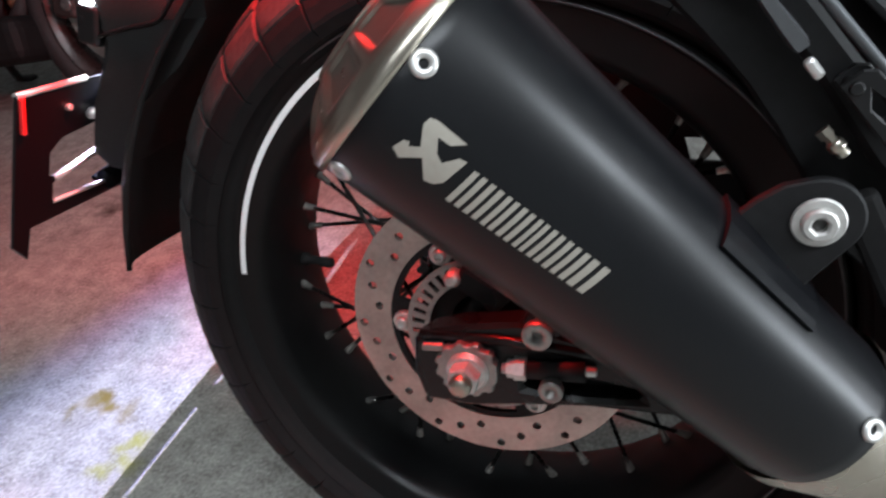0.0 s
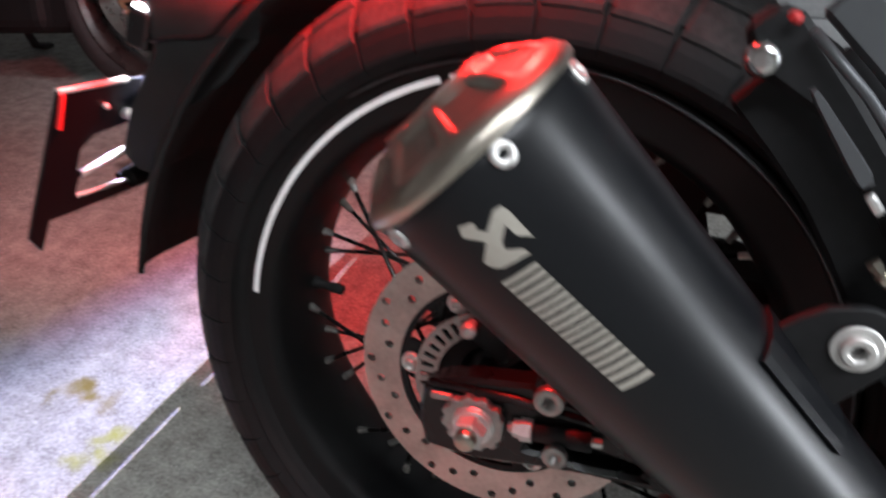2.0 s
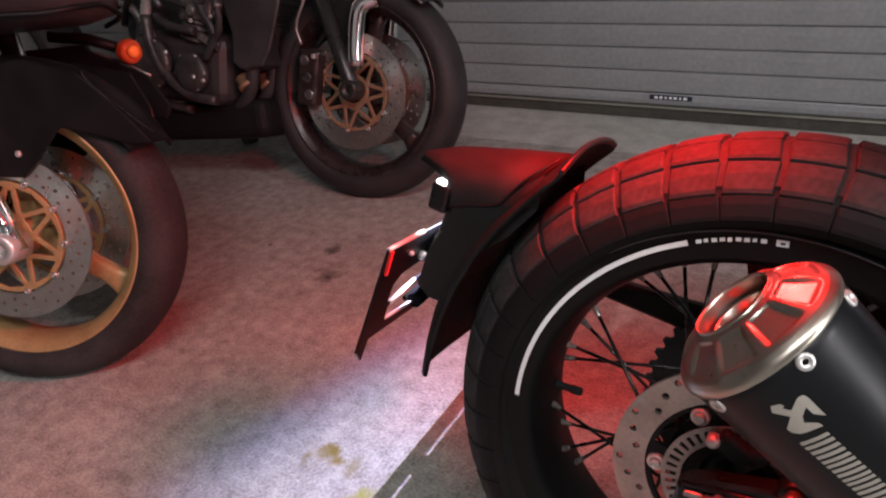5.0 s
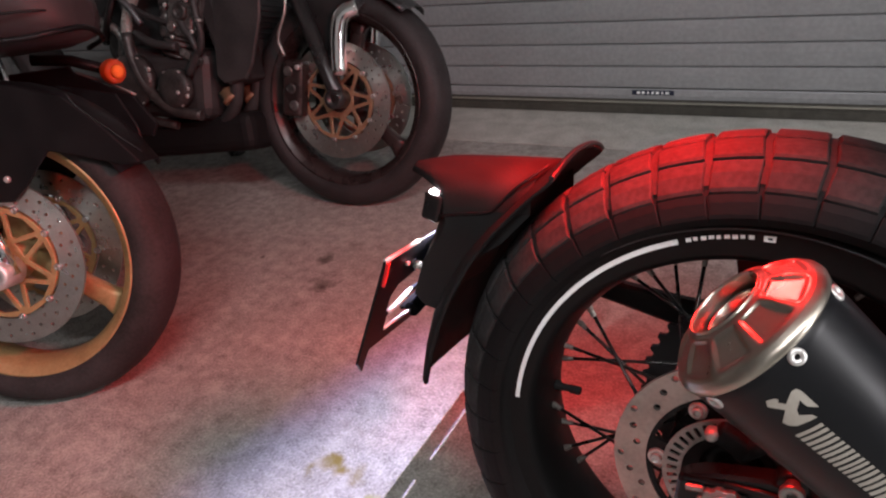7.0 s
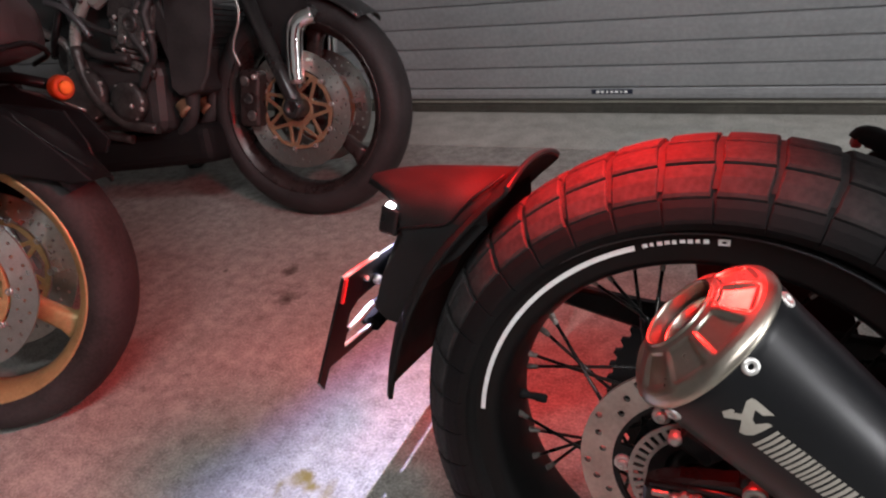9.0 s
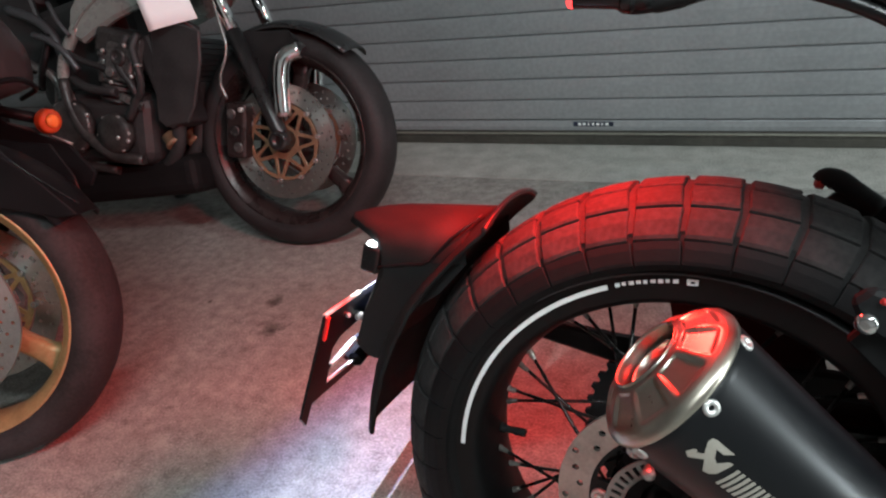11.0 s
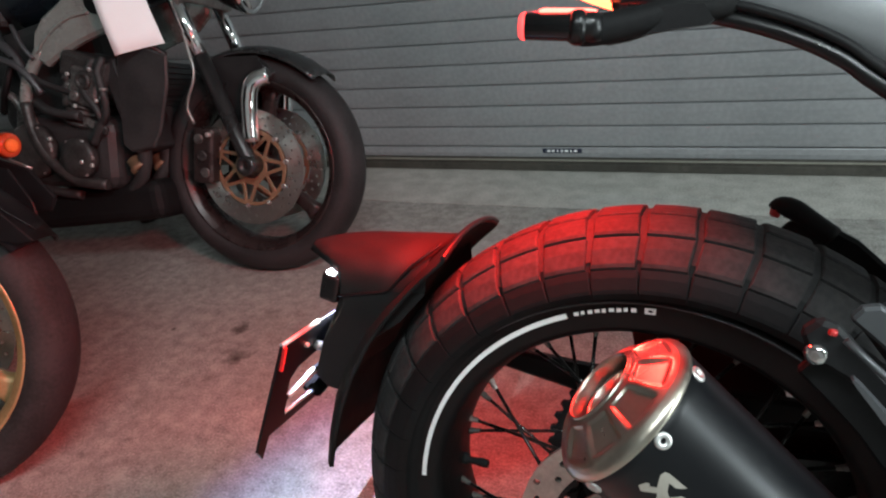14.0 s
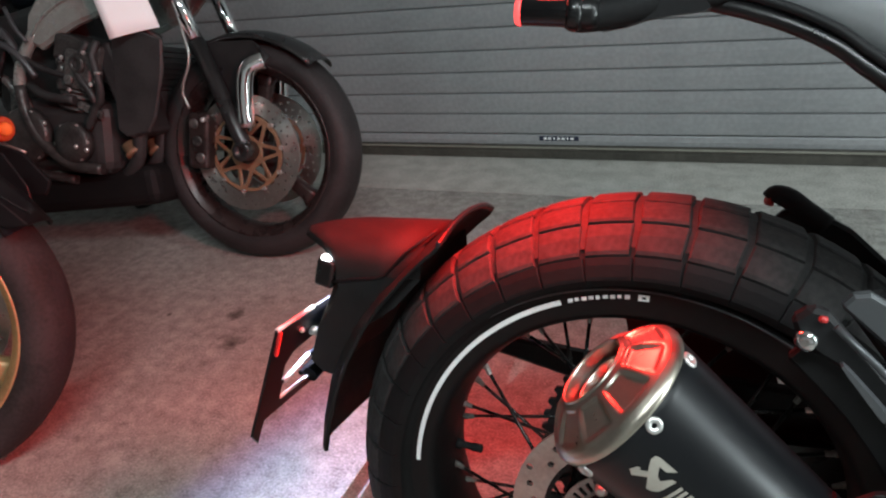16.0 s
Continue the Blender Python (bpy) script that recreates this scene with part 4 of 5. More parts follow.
    part("left_hanger", plate([[(0.1085, 0.2486), (0.118, 0.258), (0.1416, 0.2640), (0.184, 0.2413), (0.24, 0.19), (0.30, 0.12), (0.26, 0.08), (0.19, 0.165), (0.1394, 0.2282)]], side(0.172), 0.016, 0.004), BLACK, bike)
    # tail: panel, trim and seat
    rings = []
    for x, w, hw, h in ((-0.055, 0.482, 0.05, 0.025), (0.0, 0.474, 0.088, 0.045), (0.06, 0.453, 0.112, 0.072), (0.13, 0.418, 0.128, 0.105), (0.22, 0.358, 0.138, 0.16), (0.36, 0.31, 0.135, 0.21), (0.55, 0.30, 0.12, 0.23)):
        ring = []
        for k in range(25):
            t = math.pi * k / 24
            c, s = math.cos(t), math.sin(t)
            v = -hw * math.copysign(abs(c) ** 0.7, c)
            ring.append(V(x, v, w + max(h * abs(s) ** 0.8, 0.45 * v if x > 0.03 else 0.0)))
        for k in range(1, 8):
            v = hw - 2 * hw * k / 8
            ring.append(V(x, v, w + max(0.012, 0.45 * v if x > 0.03 else 0.0)))
        rings.append(ring)
    tail = part("tail_cowl", loft(rings), TAILGREY, bike, "grey painted tail cowl")
    edge = [(-0.03, -0.088, 0.470), (0.0, -0.096, 0.4675), (0.041, -0.112, 0.4550), (0.066, -0.118, 0.4475), (0.0938, -0.123, 0.4365), (0.118, -0.128, 0.4230), (0.139, -0.133, 0.4065), (0.22, -0.142, 0.352), (0.36, -0.14, 0.308)]
    part("tail_trim", tube(curve(edge, 4), 0.0052, 12), GLOSS, tail, "black edge trim")
    part("tail_trim_lip", tube(curve([V(*p) + V(0, -0.002, 0.0095) for p in edge], 4), 0.0034, 8), BLACK, tail)
    part("seat", loft([[V(x, v * k, w + (0.02 if abs(v) < 0.09 else 0)) for v in (-0.11, -0.08, 0, 0.08, 0.11)] + [V(x, v * k, w - 0.05) for v in (0.11, 0.0, -0.11)] for x, w, k in ((0.0, 0.53, 0.6), (0.1, 0.545, 0.9), (0.3, 0.54, 1.0), (0.55, 0.55, 1.0))], smooth=False), SEAT, bike, "dark cloth seat")
    # right turn signal on its rubber stalk
    part("turn_signal", spin((-0.0775, -0.166, 0.4540), (1, 0.12, -0.07), [(0, 0.0078), (0.001, 0.0088), (0.030, 0.0092), (0.032, 0.0100), (0.046, 0.0102), (0.052, 0.0085)], 24), GLOSS, bike, "black tube-shaped turn signal")
    # the end ring glows in place of the tail light's reflection
    part("signal_lens", spin((-0.0793, -0.1662, 0.4541), (1, 0.12, -0.07), [(0, 0.0072), (0.0012, 0.0086), (0.0035, 0.0092), (0.0042, 0.0088)], 24), glow("tail_reflection_glow", (1.0, 0.055, 0.055), 2.2), bike, "turn signal edge, glowing for the tail light's red reflection")
    # lit red strip on the inner side of the signal
    sd, up, inn = V(1, 0.12, -0.07).normalized(), V(0, 0, 1), V(0, 1, 0)
    strip = []
    for l in (0.012, 0.015, 0.044, 0.048):
        r = 0.0102 if 0.013 < l < 0.046 else 0.0095
        arc = [(inn * math.cos(radians(a)) + up * math.sin(radians(a))) for a in (10, 30, 50, 70, 90, 108)]
        strip.append([V(-0.0775, -0.166, 0.4540) + sd * l + d * (r + 0.0014) for d in arc] + [V(-0.0775, -0.166, 0.4540) + sd * l + d * (r - 0.002) for d in reversed(arc)])
    part("signal_strip", loft(strip), HOTRED, bike, "lit red strip on the turn signal")
    part("signal_stalk", tube(curve([(-0.043, -0.160, 0.4510), (-0.036, -0.158, 0.4495), (-0.026, -0.153, 0.4500), (-0.005, -0.143, 0.4540), (0.02, -0.130, 0.4600), (0.05, -0.112, 0.4620)], 5), 0.0112, 14, 0.009), RUBBER, bike, "black rubber turn signal stalk")
    part("stalk_collar", spin((-0.046, -0.1625, 0.4515), (1, 0.15, -0.06), [(0, 0.0104), (0.003, 0.0116), (0.007, 0.0116), (0.010, 0.0104)], 20), GLOSS, bike, "black clamp collar")
    part("stalk_fin", loft([[V(x, v, w) for x, w in ((-0.035, 0.4425), (-0.026, 0.4395), (-0.012, 0.4415), (0.000, 0.4450), (0.016, 0.4475), (0.037, 0.4490), (0.041, 0.4515), (0.034, 0.462), (-0.02, 0.462))] for v in (-0.146, -0.144, -0.134, -0.132)], smooth=False), BLACK, bike, "black bracket fin")
    # tray under the cowl, ahead of the lamp
    part("undertray", loft([[V(x, v, w) for v, w in ((-hw, w0), (-hw * 0.9, w0 - 0.006), (hw * 0.9, w0 - 0.006), (hw, w0), (hw * 0.9, w0 + 0.002), (-hw * 0.9, w0 + 0.002))] for x, hw, w0 in ((-0.047, 0.078, 0.4580), (-0.043, 0.080, 0.4600), (0.0, 0.080, 0.4640), (0.045, 0.080, 0.4640))]), BLACK, bike, "black tail undertray")
    # tail light under the cowl's end
    half = [(-0.044, 0.106, 0.481), (-0.056, 0.092, 0.484), (-0.070, 0.070, 0.489), (-0.080, 0.040, 0.493)]
    line = curve([(x, -v, w) for x, v, w in half] + [(-0.084, 0, 0.495)] + [*reversed(half)], 4)
    lens = loft([[p + V(a, 0, c) for a, c in ((-0.006, -0.002), (-0.004, -0.006), (0.004, -0.006), (0.006, -0.002), (0.006, 0.004), (-0.004, 0.006))] for p in line])
    part("tail_light", lens, REDLENS, bike, "glowing red tail light")
    # the rest of the machine, outside the view
    part("engine_block", box((0.62, 0.0, 0.06), (0.40, 0.30, 0.38), Matrix.Rotation(-0.2, 4, "Y"), 0.05, 3), ENGINE, bike)
    part("fuel_tank", loft([[V(x, hw * math.cos(t), w + h * math.sin(t)) for t in [2 * math.pi * k / 20 for k in range(20)]] for x, w, hw, h in ((0.52, 0.47, 0.10, 0.09), (0.62, 0.50, 0.15, 0.14), (0.85, 0.54, 0.15, 0.15), (0.98, 0.54, 0.09, 0.09))]), GREYPANEL, bike, "grey fuel tank")
    fw = V(1.354, 0, -0.01)
    part("front_tyre", lathe([(-0.05, 0.245), (-0.055, 0.262), (-0.045, 0.283), (0, 0.297), (0.045, 0.283), (0.055, 0.262), (0.05, 0.245)], 60, centre=fw), RUBBER, bike)
    part("front_rim", lathe([(-0.045, 0.24), (-0.04, 0.215), (0, 0.205), (0.04, 0.215), (0.045, 0.24)], 60, centre=fw), RIM, bike)
    for sg in (-1, 1):
        part("fork_leg", tube([fw + V(0, 0.09 * sg, 0), (0.98, 0.09 * sg, 0.70)], 0.024, 14), SATIN, bike)
    part("handlebar", tube(curve([(0.86, -0.40, 0.78), (0.95, -0.2, 0.76), (0.97, 0, 0.73), (0.95, 0.2, 0.76), (0.86, 0.40, 0.78)], 5), 0.012, 10), BLACK, bike)
    part("headlight", spin((1.06, 0, 0.62), (1, 0, -0.1), [(-0.06, 0.05), (0, 0.085), (0.02, 0.085), (0.03, 0.07)], 24), GLOSS, bike)


footrests_and_tail()


# ---- the two motorcycles behind ----
AXLE = 0.298


def front_wheel(owner, rim_mat, carrier_mat, tyre_mat, label, turn):
    c = V(0, 0, AXLE)
    prof = [(-0.048, 0.230), (-0.056, 0.243), (-0.0585, 0.256), (-0.054, 0.270), (-0.044, 0.283), (-0.028, 0.2925), (0.0, 0.298)]
    prof += [(-v, r) for v, r in reversed(prof[:-1])]
    part("front_tyre", lathe(prof, 96, centre=c), tyre_mat, owner, "worn black road tyre")
    half = [(0.0, 0.205), (0.02, 0.206), (0.036, 0.212), (0.043, 0.219), (0.047, 0.2255), (0.051, 0.229), (0.051, 0.233), (0.047, 0.234)]
    rp = [(-v, r) for v, r in reversed(half)] + half[1:]
    rim = part("front_rim", lathe(rp, 96, centre=c), rim_mat, owner, label)
    for k in range(3):
        a = radians(turn + 120 * k)
        u, w = V(math.cos(a), 0, math.sin(a)), V(-math.sin(a), 0, math.cos(a))
        rings = []
        for r, hw, hv in ((0.03, 0.030, 0.030), (0.07, 0.024, 0.022), (0.13, 0.019, 0.016), (0.18, 0.021, 0.017), (0.209, 0.030, 0.024)):
            rings.append([c + u * r + w * (hw * math.copysign(abs(math.cos(t)) ** 0.6, math.cos(t))) + V(0, hv * math.copysign(abs(math.sin(t)) ** 0.6, math.sin(t)), 0) for t in [2 * math.pi * j / 16 for j in range(16)]])
        part("rim_spoke", loft(rings), rim_mat, rim)
    part("front_hub", lathe([(-0.07, 0.010), (-0.07, 0.034), (-0.05, 0.040), (0.05, 0.040), (0.07, 0.034), (0.07, 0.010)], 36, centre=c), rim_mat, rim)
    for v in (-0.064, 0.069):
        flat = lambda a, b, h, v=v: V(a, v - h, AXLE + b)
        holes = []
        for k in range(40):
            for r in ((0.120, 0.142) if k % 2 else (0.131,)):
                holes.append(circle(0.0036, 8, (r * math.cos(radians(k * 9)), r * math.sin(radians(k * 9)))))
        disc = part("front_disc", plate([circle(0.155, 80), circle(0.108, 64), *holes], flat, 0.005), DISCPALE, owner, "drilled steel front brake disc")
        wins = []
        for k in range(7):
            c0 = 360 / 7 * k + turn
            pol = lambda r, d: (r * math.cos(radians(d)), r * math.sin(radians(d)))
            wins.append([pol(0.056, c0 - 3), pol(0.056, c0 + 3), pol(0.094, c0 + 19), pol(0.097, c0), pol(0.094, c0 - 19)])
            c1 = c0 + 180 / 7
            wins.append([pol(0.048, c1 - 17), pol(0.047, c1), pol(0.048, c1 + 17), pol(0.088, c1 + 2), pol(0.088, c1 - 2)])
        part("disc_centre", plate([circle(0.104, 64), circle(0.03, 32), *wins], lambda a, b, h, v=v: V(a, v - 0.002 - h, AXLE + b), 0.006, 0.0008), carrier_mat, disc, "gold pierced disc centre")
        for k in range(10):
            a = radians(36 * k + turn)
            part("disc_bobbin", spin((0.1055 * math.cos(a), v - 0.001, AXLE + 0.1055 * math.sin(a)), (0, -1, 0), [(0, 0.007), (0.007, 0.007), (0.009, 0.0055), (0.009, 0.003), (0.006, 0.0028)], 12), CASTGREY, disc)


def arc_guard(r, a0, a1, hw, drop, n=14):
    """A mudguard shell over a wheel."""
    rings = []
    for i in range(n):
        a = radians(a0 + (a1 - a0) * i / (n - 1))
        ring = []
        for s, t in ((1, 0.0), (-1, -0.003)):
            ks = range(13) if s == 1 else range(12, -1, -1)
            for k in ks:
                f = -1 + k / 6
                rr = r + t - drop * abs(f) ** 2.4
                ring.append(V(rr * math.cos(a), (hw + t) * f, AXLE + rr * math.sin(a)))
        rings.append(ring)
    return loft(rings)


def cylinder_fins(owner, name, p, axis, r, n, step, mat):
    prof = []
    for k in range(n):
        s = k * step
        prof += [(s, r * 0.86), (s + step * 0.3, r * 0.86), (s + step * 0.32, r), (s + step * 0.8, r), (s + step * 0.82, r * 0.86)]
    part(name, spin(p, axis, prof, 24), mat, owner)


DUSTBLACK = surface("dusty_black", (0.020, 0.020, 0.0205), 0.5, 0, (0.040, 0.039, 0.039), 14, 160, 0.8, 0.25, 0.1, 0.0005, spec=0.35)
DUSTGLOSS = surface("dusty_gloss_black", (0.011, 0.0115, 0.012), 0.3, 0, (0.026, 0.026, 0.026), 12, 120, 0.6, 0.08, 0.1, spec=0.6)


def naked_bike():
    b = thing("motorcycle", pose(-1.125, 0.93, 0, -math.degrees(0.27), 0, math.degrees(0.12)), "dark unfaired motorcycle with gold disc centres and paper tag", "motorcycle")
    front_wheel(b, BROWNRIM, COPPER, OLDRUBBER, "dark three-spoke cast front wheel", 78)
    for sg in (-1, 1):
        v = 0.098 * sg
        fork = part("fork_leg", tube([(0.022, v, 0.292), (0.008, v, 0.33), (-0.095, v, 0.59)], 0.021, 16), DUSTGLOSS, b, "black lower fork leg")
        part("fork_tube", tube([(-0.09, v, 0.577), (-0.18, v, 0.80)], 0.0185, 16), CHROME, fork, "chrome fork tube")
        part("axle_clamp", spin((0.014, v + 0.026, 0.305), (0, -1, 0), [(0, 0.026), (0.05, 0.026), (0.053, 0.023), (0.053, 0.011), (0.045, 0.009)], 20), DUSTGLOSS, fork)
        part("reflector_stay", tube(curve([(0.024, v * 0.95, 0.366), (0.026, v * 0.96, 0.44), (0.034, v * 0.96, 0.497), (0.05, v * 0.9, 0.522), (0.082, v * 0.78, 0.534)], 5), 0.0225, 16), CHROME, fork, "bent chrome mudguard stay")
        cal = part("brake_caliper", box((-0.122, 0.082 * sg, 0.335), (0.062, 0.05, 0.150), Matrix.Rotation(radians(8), 4, "Y"), 0.012, 3), BROWNRIM, b, "dark four-piston brake caliper")
        for k in (-0.045, 0.0, 0.045):
            part("piston_cap", spin((-0.122 - k * 0.1, 0.106 * sg, 0.335 + k), (0, sg, 0), [(0, 0.014), (0.004, 0.014), (0.005, 0.011)], 16), ENGINE, cal)
        part("caliper_bolt", spin((-0.09, 0.11 * sg, 0.39), (0, sg, 0), [(0, 0.007), (0.01, 0.007), (0.012, 0.005)], 10), BRIGHT, cal)
        part("brake_hose", tube(curve([(-0.125, 0.12 * sg, 0.42), (-0.135, 0.125 * sg, 0.47), (-0.105, 0.125 * sg, 0.54), (-0.115, 0.12 * sg, 0.60), (-0.15, 0.10 * sg, 0.70)], 5), 0.0045, 8), CASTGREY, cal, "braided brake hose")
    guard = part("front_mudguard", arc_guard(0.319, 118, 47, 0.070, 0.022), DUSTGLOSS, b, "glossy black front mudguard")
    part("guard_side", plate([[(-0.12, 0.59), (0.05, 0.585), (0.10, 0.54), (0.05, 0.50), (0.005, 0.46), (-0.02, 0.39), (-0.06, 0.42), (-0.10, 0.52)]], side(-0.066), 0.006, 0.002), DUSTGLOSS, guard)
    part("guard_side", plate([[(-0.12, 0.59), (0.05, 0.585), (0.10, 0.54), (0.05, 0.50), (0.005, 0.46), (-0.02, 0.39), (-0.06, 0.42), (-0.10, 0.52)]], side(0.072), 0.006, 0.002), DUSTGLOSS, guard)
    rad = part("radiator", box((-0.30, 0, 0.475), (0.055, 0.33, 0.25), Matrix.Rotation(radians(-18), 4, "Y"), 0.01), DUSTBLACK, b, "black radiator with side shrouds")
    for sg in (-1, 1):
        part("radiator_shroud", plate([[(-0.300, 0.614), (-0.215, 0.618), (-0.150, 0.595), (-0.158, 0.52), (-0.195, 0.405), (-0.222, 0.365), (-0.295, 0.355), (-0.318, 0.375), (-0.312, 0.5)]], lambda a, c, h, sg=sg: V(a, sg * (0.155 + h), c), 0.012, 0.004), DUSTBLACK, rad)
    for k in range(16):
        part("radiator_fin", box((-0.268 + (k - 8) * 0.0047, 0, 0.475 + (k - 8) * 0.0143), (0.006, 0.29, 0.003), Matrix.Rotation(radians(-18), 4, "Y"), 0), DUSTBLACK, rad)
    # engine
    eng = part("engine", box((-0.52, 0, 0.36), (0.34, 0.34, 0.20), Matrix.Rotation(radians(4), 4, "Y"), 0.04, 3), DUSTBLACK, b, "dark grimy four-cylinder engine")
    for k in range(4):
        cylinder_fins(b, "cylinder", (-0.46, -0.135 + 0.09 * k, 0.43), (0.35, 0, 1), 0.052, 7, 0.016, ENGDARK)
    part("cylinder_head", box((-0.405, 0, 0.575), (0.15, 0.36, 0.075), Matrix.Rotation(radians(19), 4, "Y"), 0.014, 2), ENGDARK, eng, "engine head")
    for p, r in (((-0.60, -0.172, 0.37), 0.075), ((-0.45, -0.172, 0.345), 0.055)):
        part("engine_cover", spin(p, (0, -1, 0), [(0, r), (0.018, r), (0.026, r * 0.92), (0.028, r * 0.4)], 32), ENGDARK, eng, "round engine cover")
        for k in range(6):
            a = 2 * math.pi * k / 6
            part("cover_bolt", spin((p[0] + r * 0.9 * math.cos(a), p[1] - 0.018, p[2] + r * 0.9 * math.sin(a)), (0, -1, 0), [(0, 0.006), (0.006, 0.006), (0.007, 0.004)], 8), BRIGHT, eng)
    for k in range(4):
        y = -0.135 + 0.09 * k
        part("exhaust_pipe", tube(curve([(-0.36, y, 0.52), (-0.29, y, 0.47), (-0.275, y, 0.38), (-0.32, y * 0.9, 0.27), (-0.48, y * 0.6, 0.2), (-0.8, y * 0.5, 0.19)], 6), 0.019, 12), DUSTBLACK, b, "dull exhaust header pipe")
        part("exhaust_flange", spin((-0.318, y, 0.335), (0.6, 0, -0.8), [(0, 0.021), (0.022, 0.021), (0.024, 0.026), (0.034, 0.026), (0.036, 0.021)], 16), COPPER, b)
    part("airbox", box((-0.60, 0, 0.585), (0.38, 0.22, 0.27), Matrix.Rotation(radians(-10), 4, "Y"), 0.03, 2), DUSTBLACK, b, "black airbox")
    part("belly_pan", box((-0.50, 0, 0.205), (0.50, 0.27, 0.11), Matrix.Rotation(radians(-4), 4, "Y"), 0.03, 3), RUBBER, b, "black belly pan")
    for pts, r, mat in (([(-0.37, -0.17, 0.60), (-0.40, -0.19, 0.53), (-0.36, -0.185, 0.45), (-0.40, -0.18, 0.38)], 0.011, DUSTBLACK), ([(-0.62, -0.17, 0.60), (-0.53, -0.19, 0.55), (-0.45, -0.185, 0.52), (-0.38, -0.18, 0.5)], 0.008, DUSTBLACK),
                        ([(-0.58, -0.17, 0.5), (-0.5, -0.2, 0.47), (-0.42, -0.19, 0.455)], 0.012, DUSTBLACK), ([(-0.30, -0.15, 0.60), (-0.24, -0.14, 0.63), (-0.20, -0.1, 0.60)], 0.010, DUSTBLACK),
                        ([(-0.72, -0.15, 0.48), (-0.66, -0.19, 0.53), (-0.62, -0.18, 0.62)], 0.010, GLOSS), ([(-0.8, -0.16, 0.60), (-0.72, -0.18, 0.55), (-0.64, -0.17, 0.5), (-0.66, -0.16, 0.40)], 0.012, ENGINE)):
        part("hose", tube(curve(pts, 6), r, 10), mat, b)
    for x, w in ((-0.466, 0.024), (-0.424, 0.020), (-0.360, 0.016)):
        part("carburettor", merge(spin((x - 0.006, -0.165, 0.485), (0.1, 0, 1), [(0, w * 0.6), (0.004, w * 0.75), (0.050, w * 0.75), (0.054, w * 0.55), (0.066, w * 0.55), (0.070, w * 0.7), (0.080, w * 0.6), (0.083, w * 0.3)], 18), box((x, -0.165, 0.515), (w * 1.7, 0.02, 0.018), None, 0.004)), ENGINE, b, "dull metal carburettor body")
    part("linkage", box((-0.385, -0.178, 0.428), (0.075, 0.014, 0.022), Matrix.Rotation(radians(26), 4, "Y"), 0.005), ENGINE, b)
    part("cable", tube(curve([(-0.66, -0.20, 0.62), (-0.60, -0.205, 0.60), (-0.56, -0.20, 0.565), (-0.535, -0.19, 0.52)], 5), 0.009, 10), CASTDARK, b, "dark cable sleeve")
    part("cable", tube(curve([(-0.60, -0.19, 0.70), (-0.565, -0.20, 0.645), (-0.54, -0.195, 0.61)], 5), 0.006, 8), CASTDARK, b)
    part("frame_cradle", tube(curve([(-0.60, -0.185, 0.50), (-0.585, -0.19, 0.42), (-0.54, -0.19, 0.34), (-0.46, -0.185, 0.285), (-0.38, -0.17, 0.27)], 5), 0.015, 12), ENGDARK, b, "dark frame cradle")
    for q in ((-0.43, -0.197, 0.335), (-0.40, -0.195, 0.325), (-0.52, -0.2, 0.40), (-0.35, -0.18, 0.50), (-0.35, -0.18, 0.53)):
        part("engine_bolt", spin(q, (0, -1, 0), [(0, 0.006), (0.005, 0.006), (0.007, 0.004)], 8), BRIGHT, b)
    # twin spar frame
    spar = [(-0.519, 0.590), (-0.545, 0.605), (-0.556, 0.640), (-0.545, 0.680), (-0.515, 0.715), (-0.465, 0.745), (-0.40, 0.79), (-0.25, 0.82), (-0.20, 0.79), (-0.215, 0.73), (-0.26, 0.690), (-0.3216, 0.668), (-0.40, 0.645), (-0.455, 0.622)]
    for sg in (-1, 1):
        bow = lambda a, c, h, sg=sg: V(a, sg * (0.138 + h + 0.06 * (-a - 0.35)), c)
        frame_side = part("frame_spar", plate([spar], bow, 0.03, 0.009), ALLOY, b, "dull silver alloy frame spar")
        # the opening's shade is a near-black disc laid on the spar
        part("spar_recess", plate([circle(0.034, 28, (-0.335, 0.742))], lambda a, c, h, sg=sg: V(a * 1.15 + 0.05, sg * (0.1685 + h), c), 0.003, 0.001), RIM, frame_side, "dark oval disc standing for a shaded opening in the spar")
        part("spar_rib", tube(curve([(-0.535, sg * 0.1825, 0.625), (-0.50, sg * 0.180, 0.665), (-0.43, sg * 0.176, 0.705), (-0.36, sg * 0.171, 0.715)], 5), 0.004, 8), ALLOY, frame_side)
        part("rear_strut", tube(curve([(-0.535, 0.168 * sg, 0.635), (-0.575, 0.175 * sg, 0.580), (-0.600, 0.178 * sg, 0.525), (-0.605, 0.176 * sg, 0.46), (-0.58, 0.16 * sg, 0.38)], 5), 0.016, 12), ALLOY, frame_side, "dull silver frame strut")
        part("lower_rail", tube(curve([(-0.60, 0.17 * sg, 0.46), (-0.66, 0.16 * sg, 0.38), (-0.62, 0.15 * sg, 0.27), (-0.5, 0.14 * sg, 0.24)], 5), 0.013, 10), ENGDARK, frame_side)
    part("seat_rail", tube(curve([(-0.78, -0.16, 0.70), (-0.68, -0.17, 0.665), (-0.62, -0.175, 0.62), (-0.595, -0.176, 0.56)], 5), 0.013, 10), CASTDARK, b, "dark grey seat rail")
    # cylinder block side: a cast cover with bolts and a hose union
    side_case = part("head_cover", box((-0.400, -0.176, 0.530), (0.088, 0.030, 0.100), Matrix.Rotation(radians(16), 4, "Y"), 0.010, 3), ENGINE, b, "worn bare metal cylinder side cover")
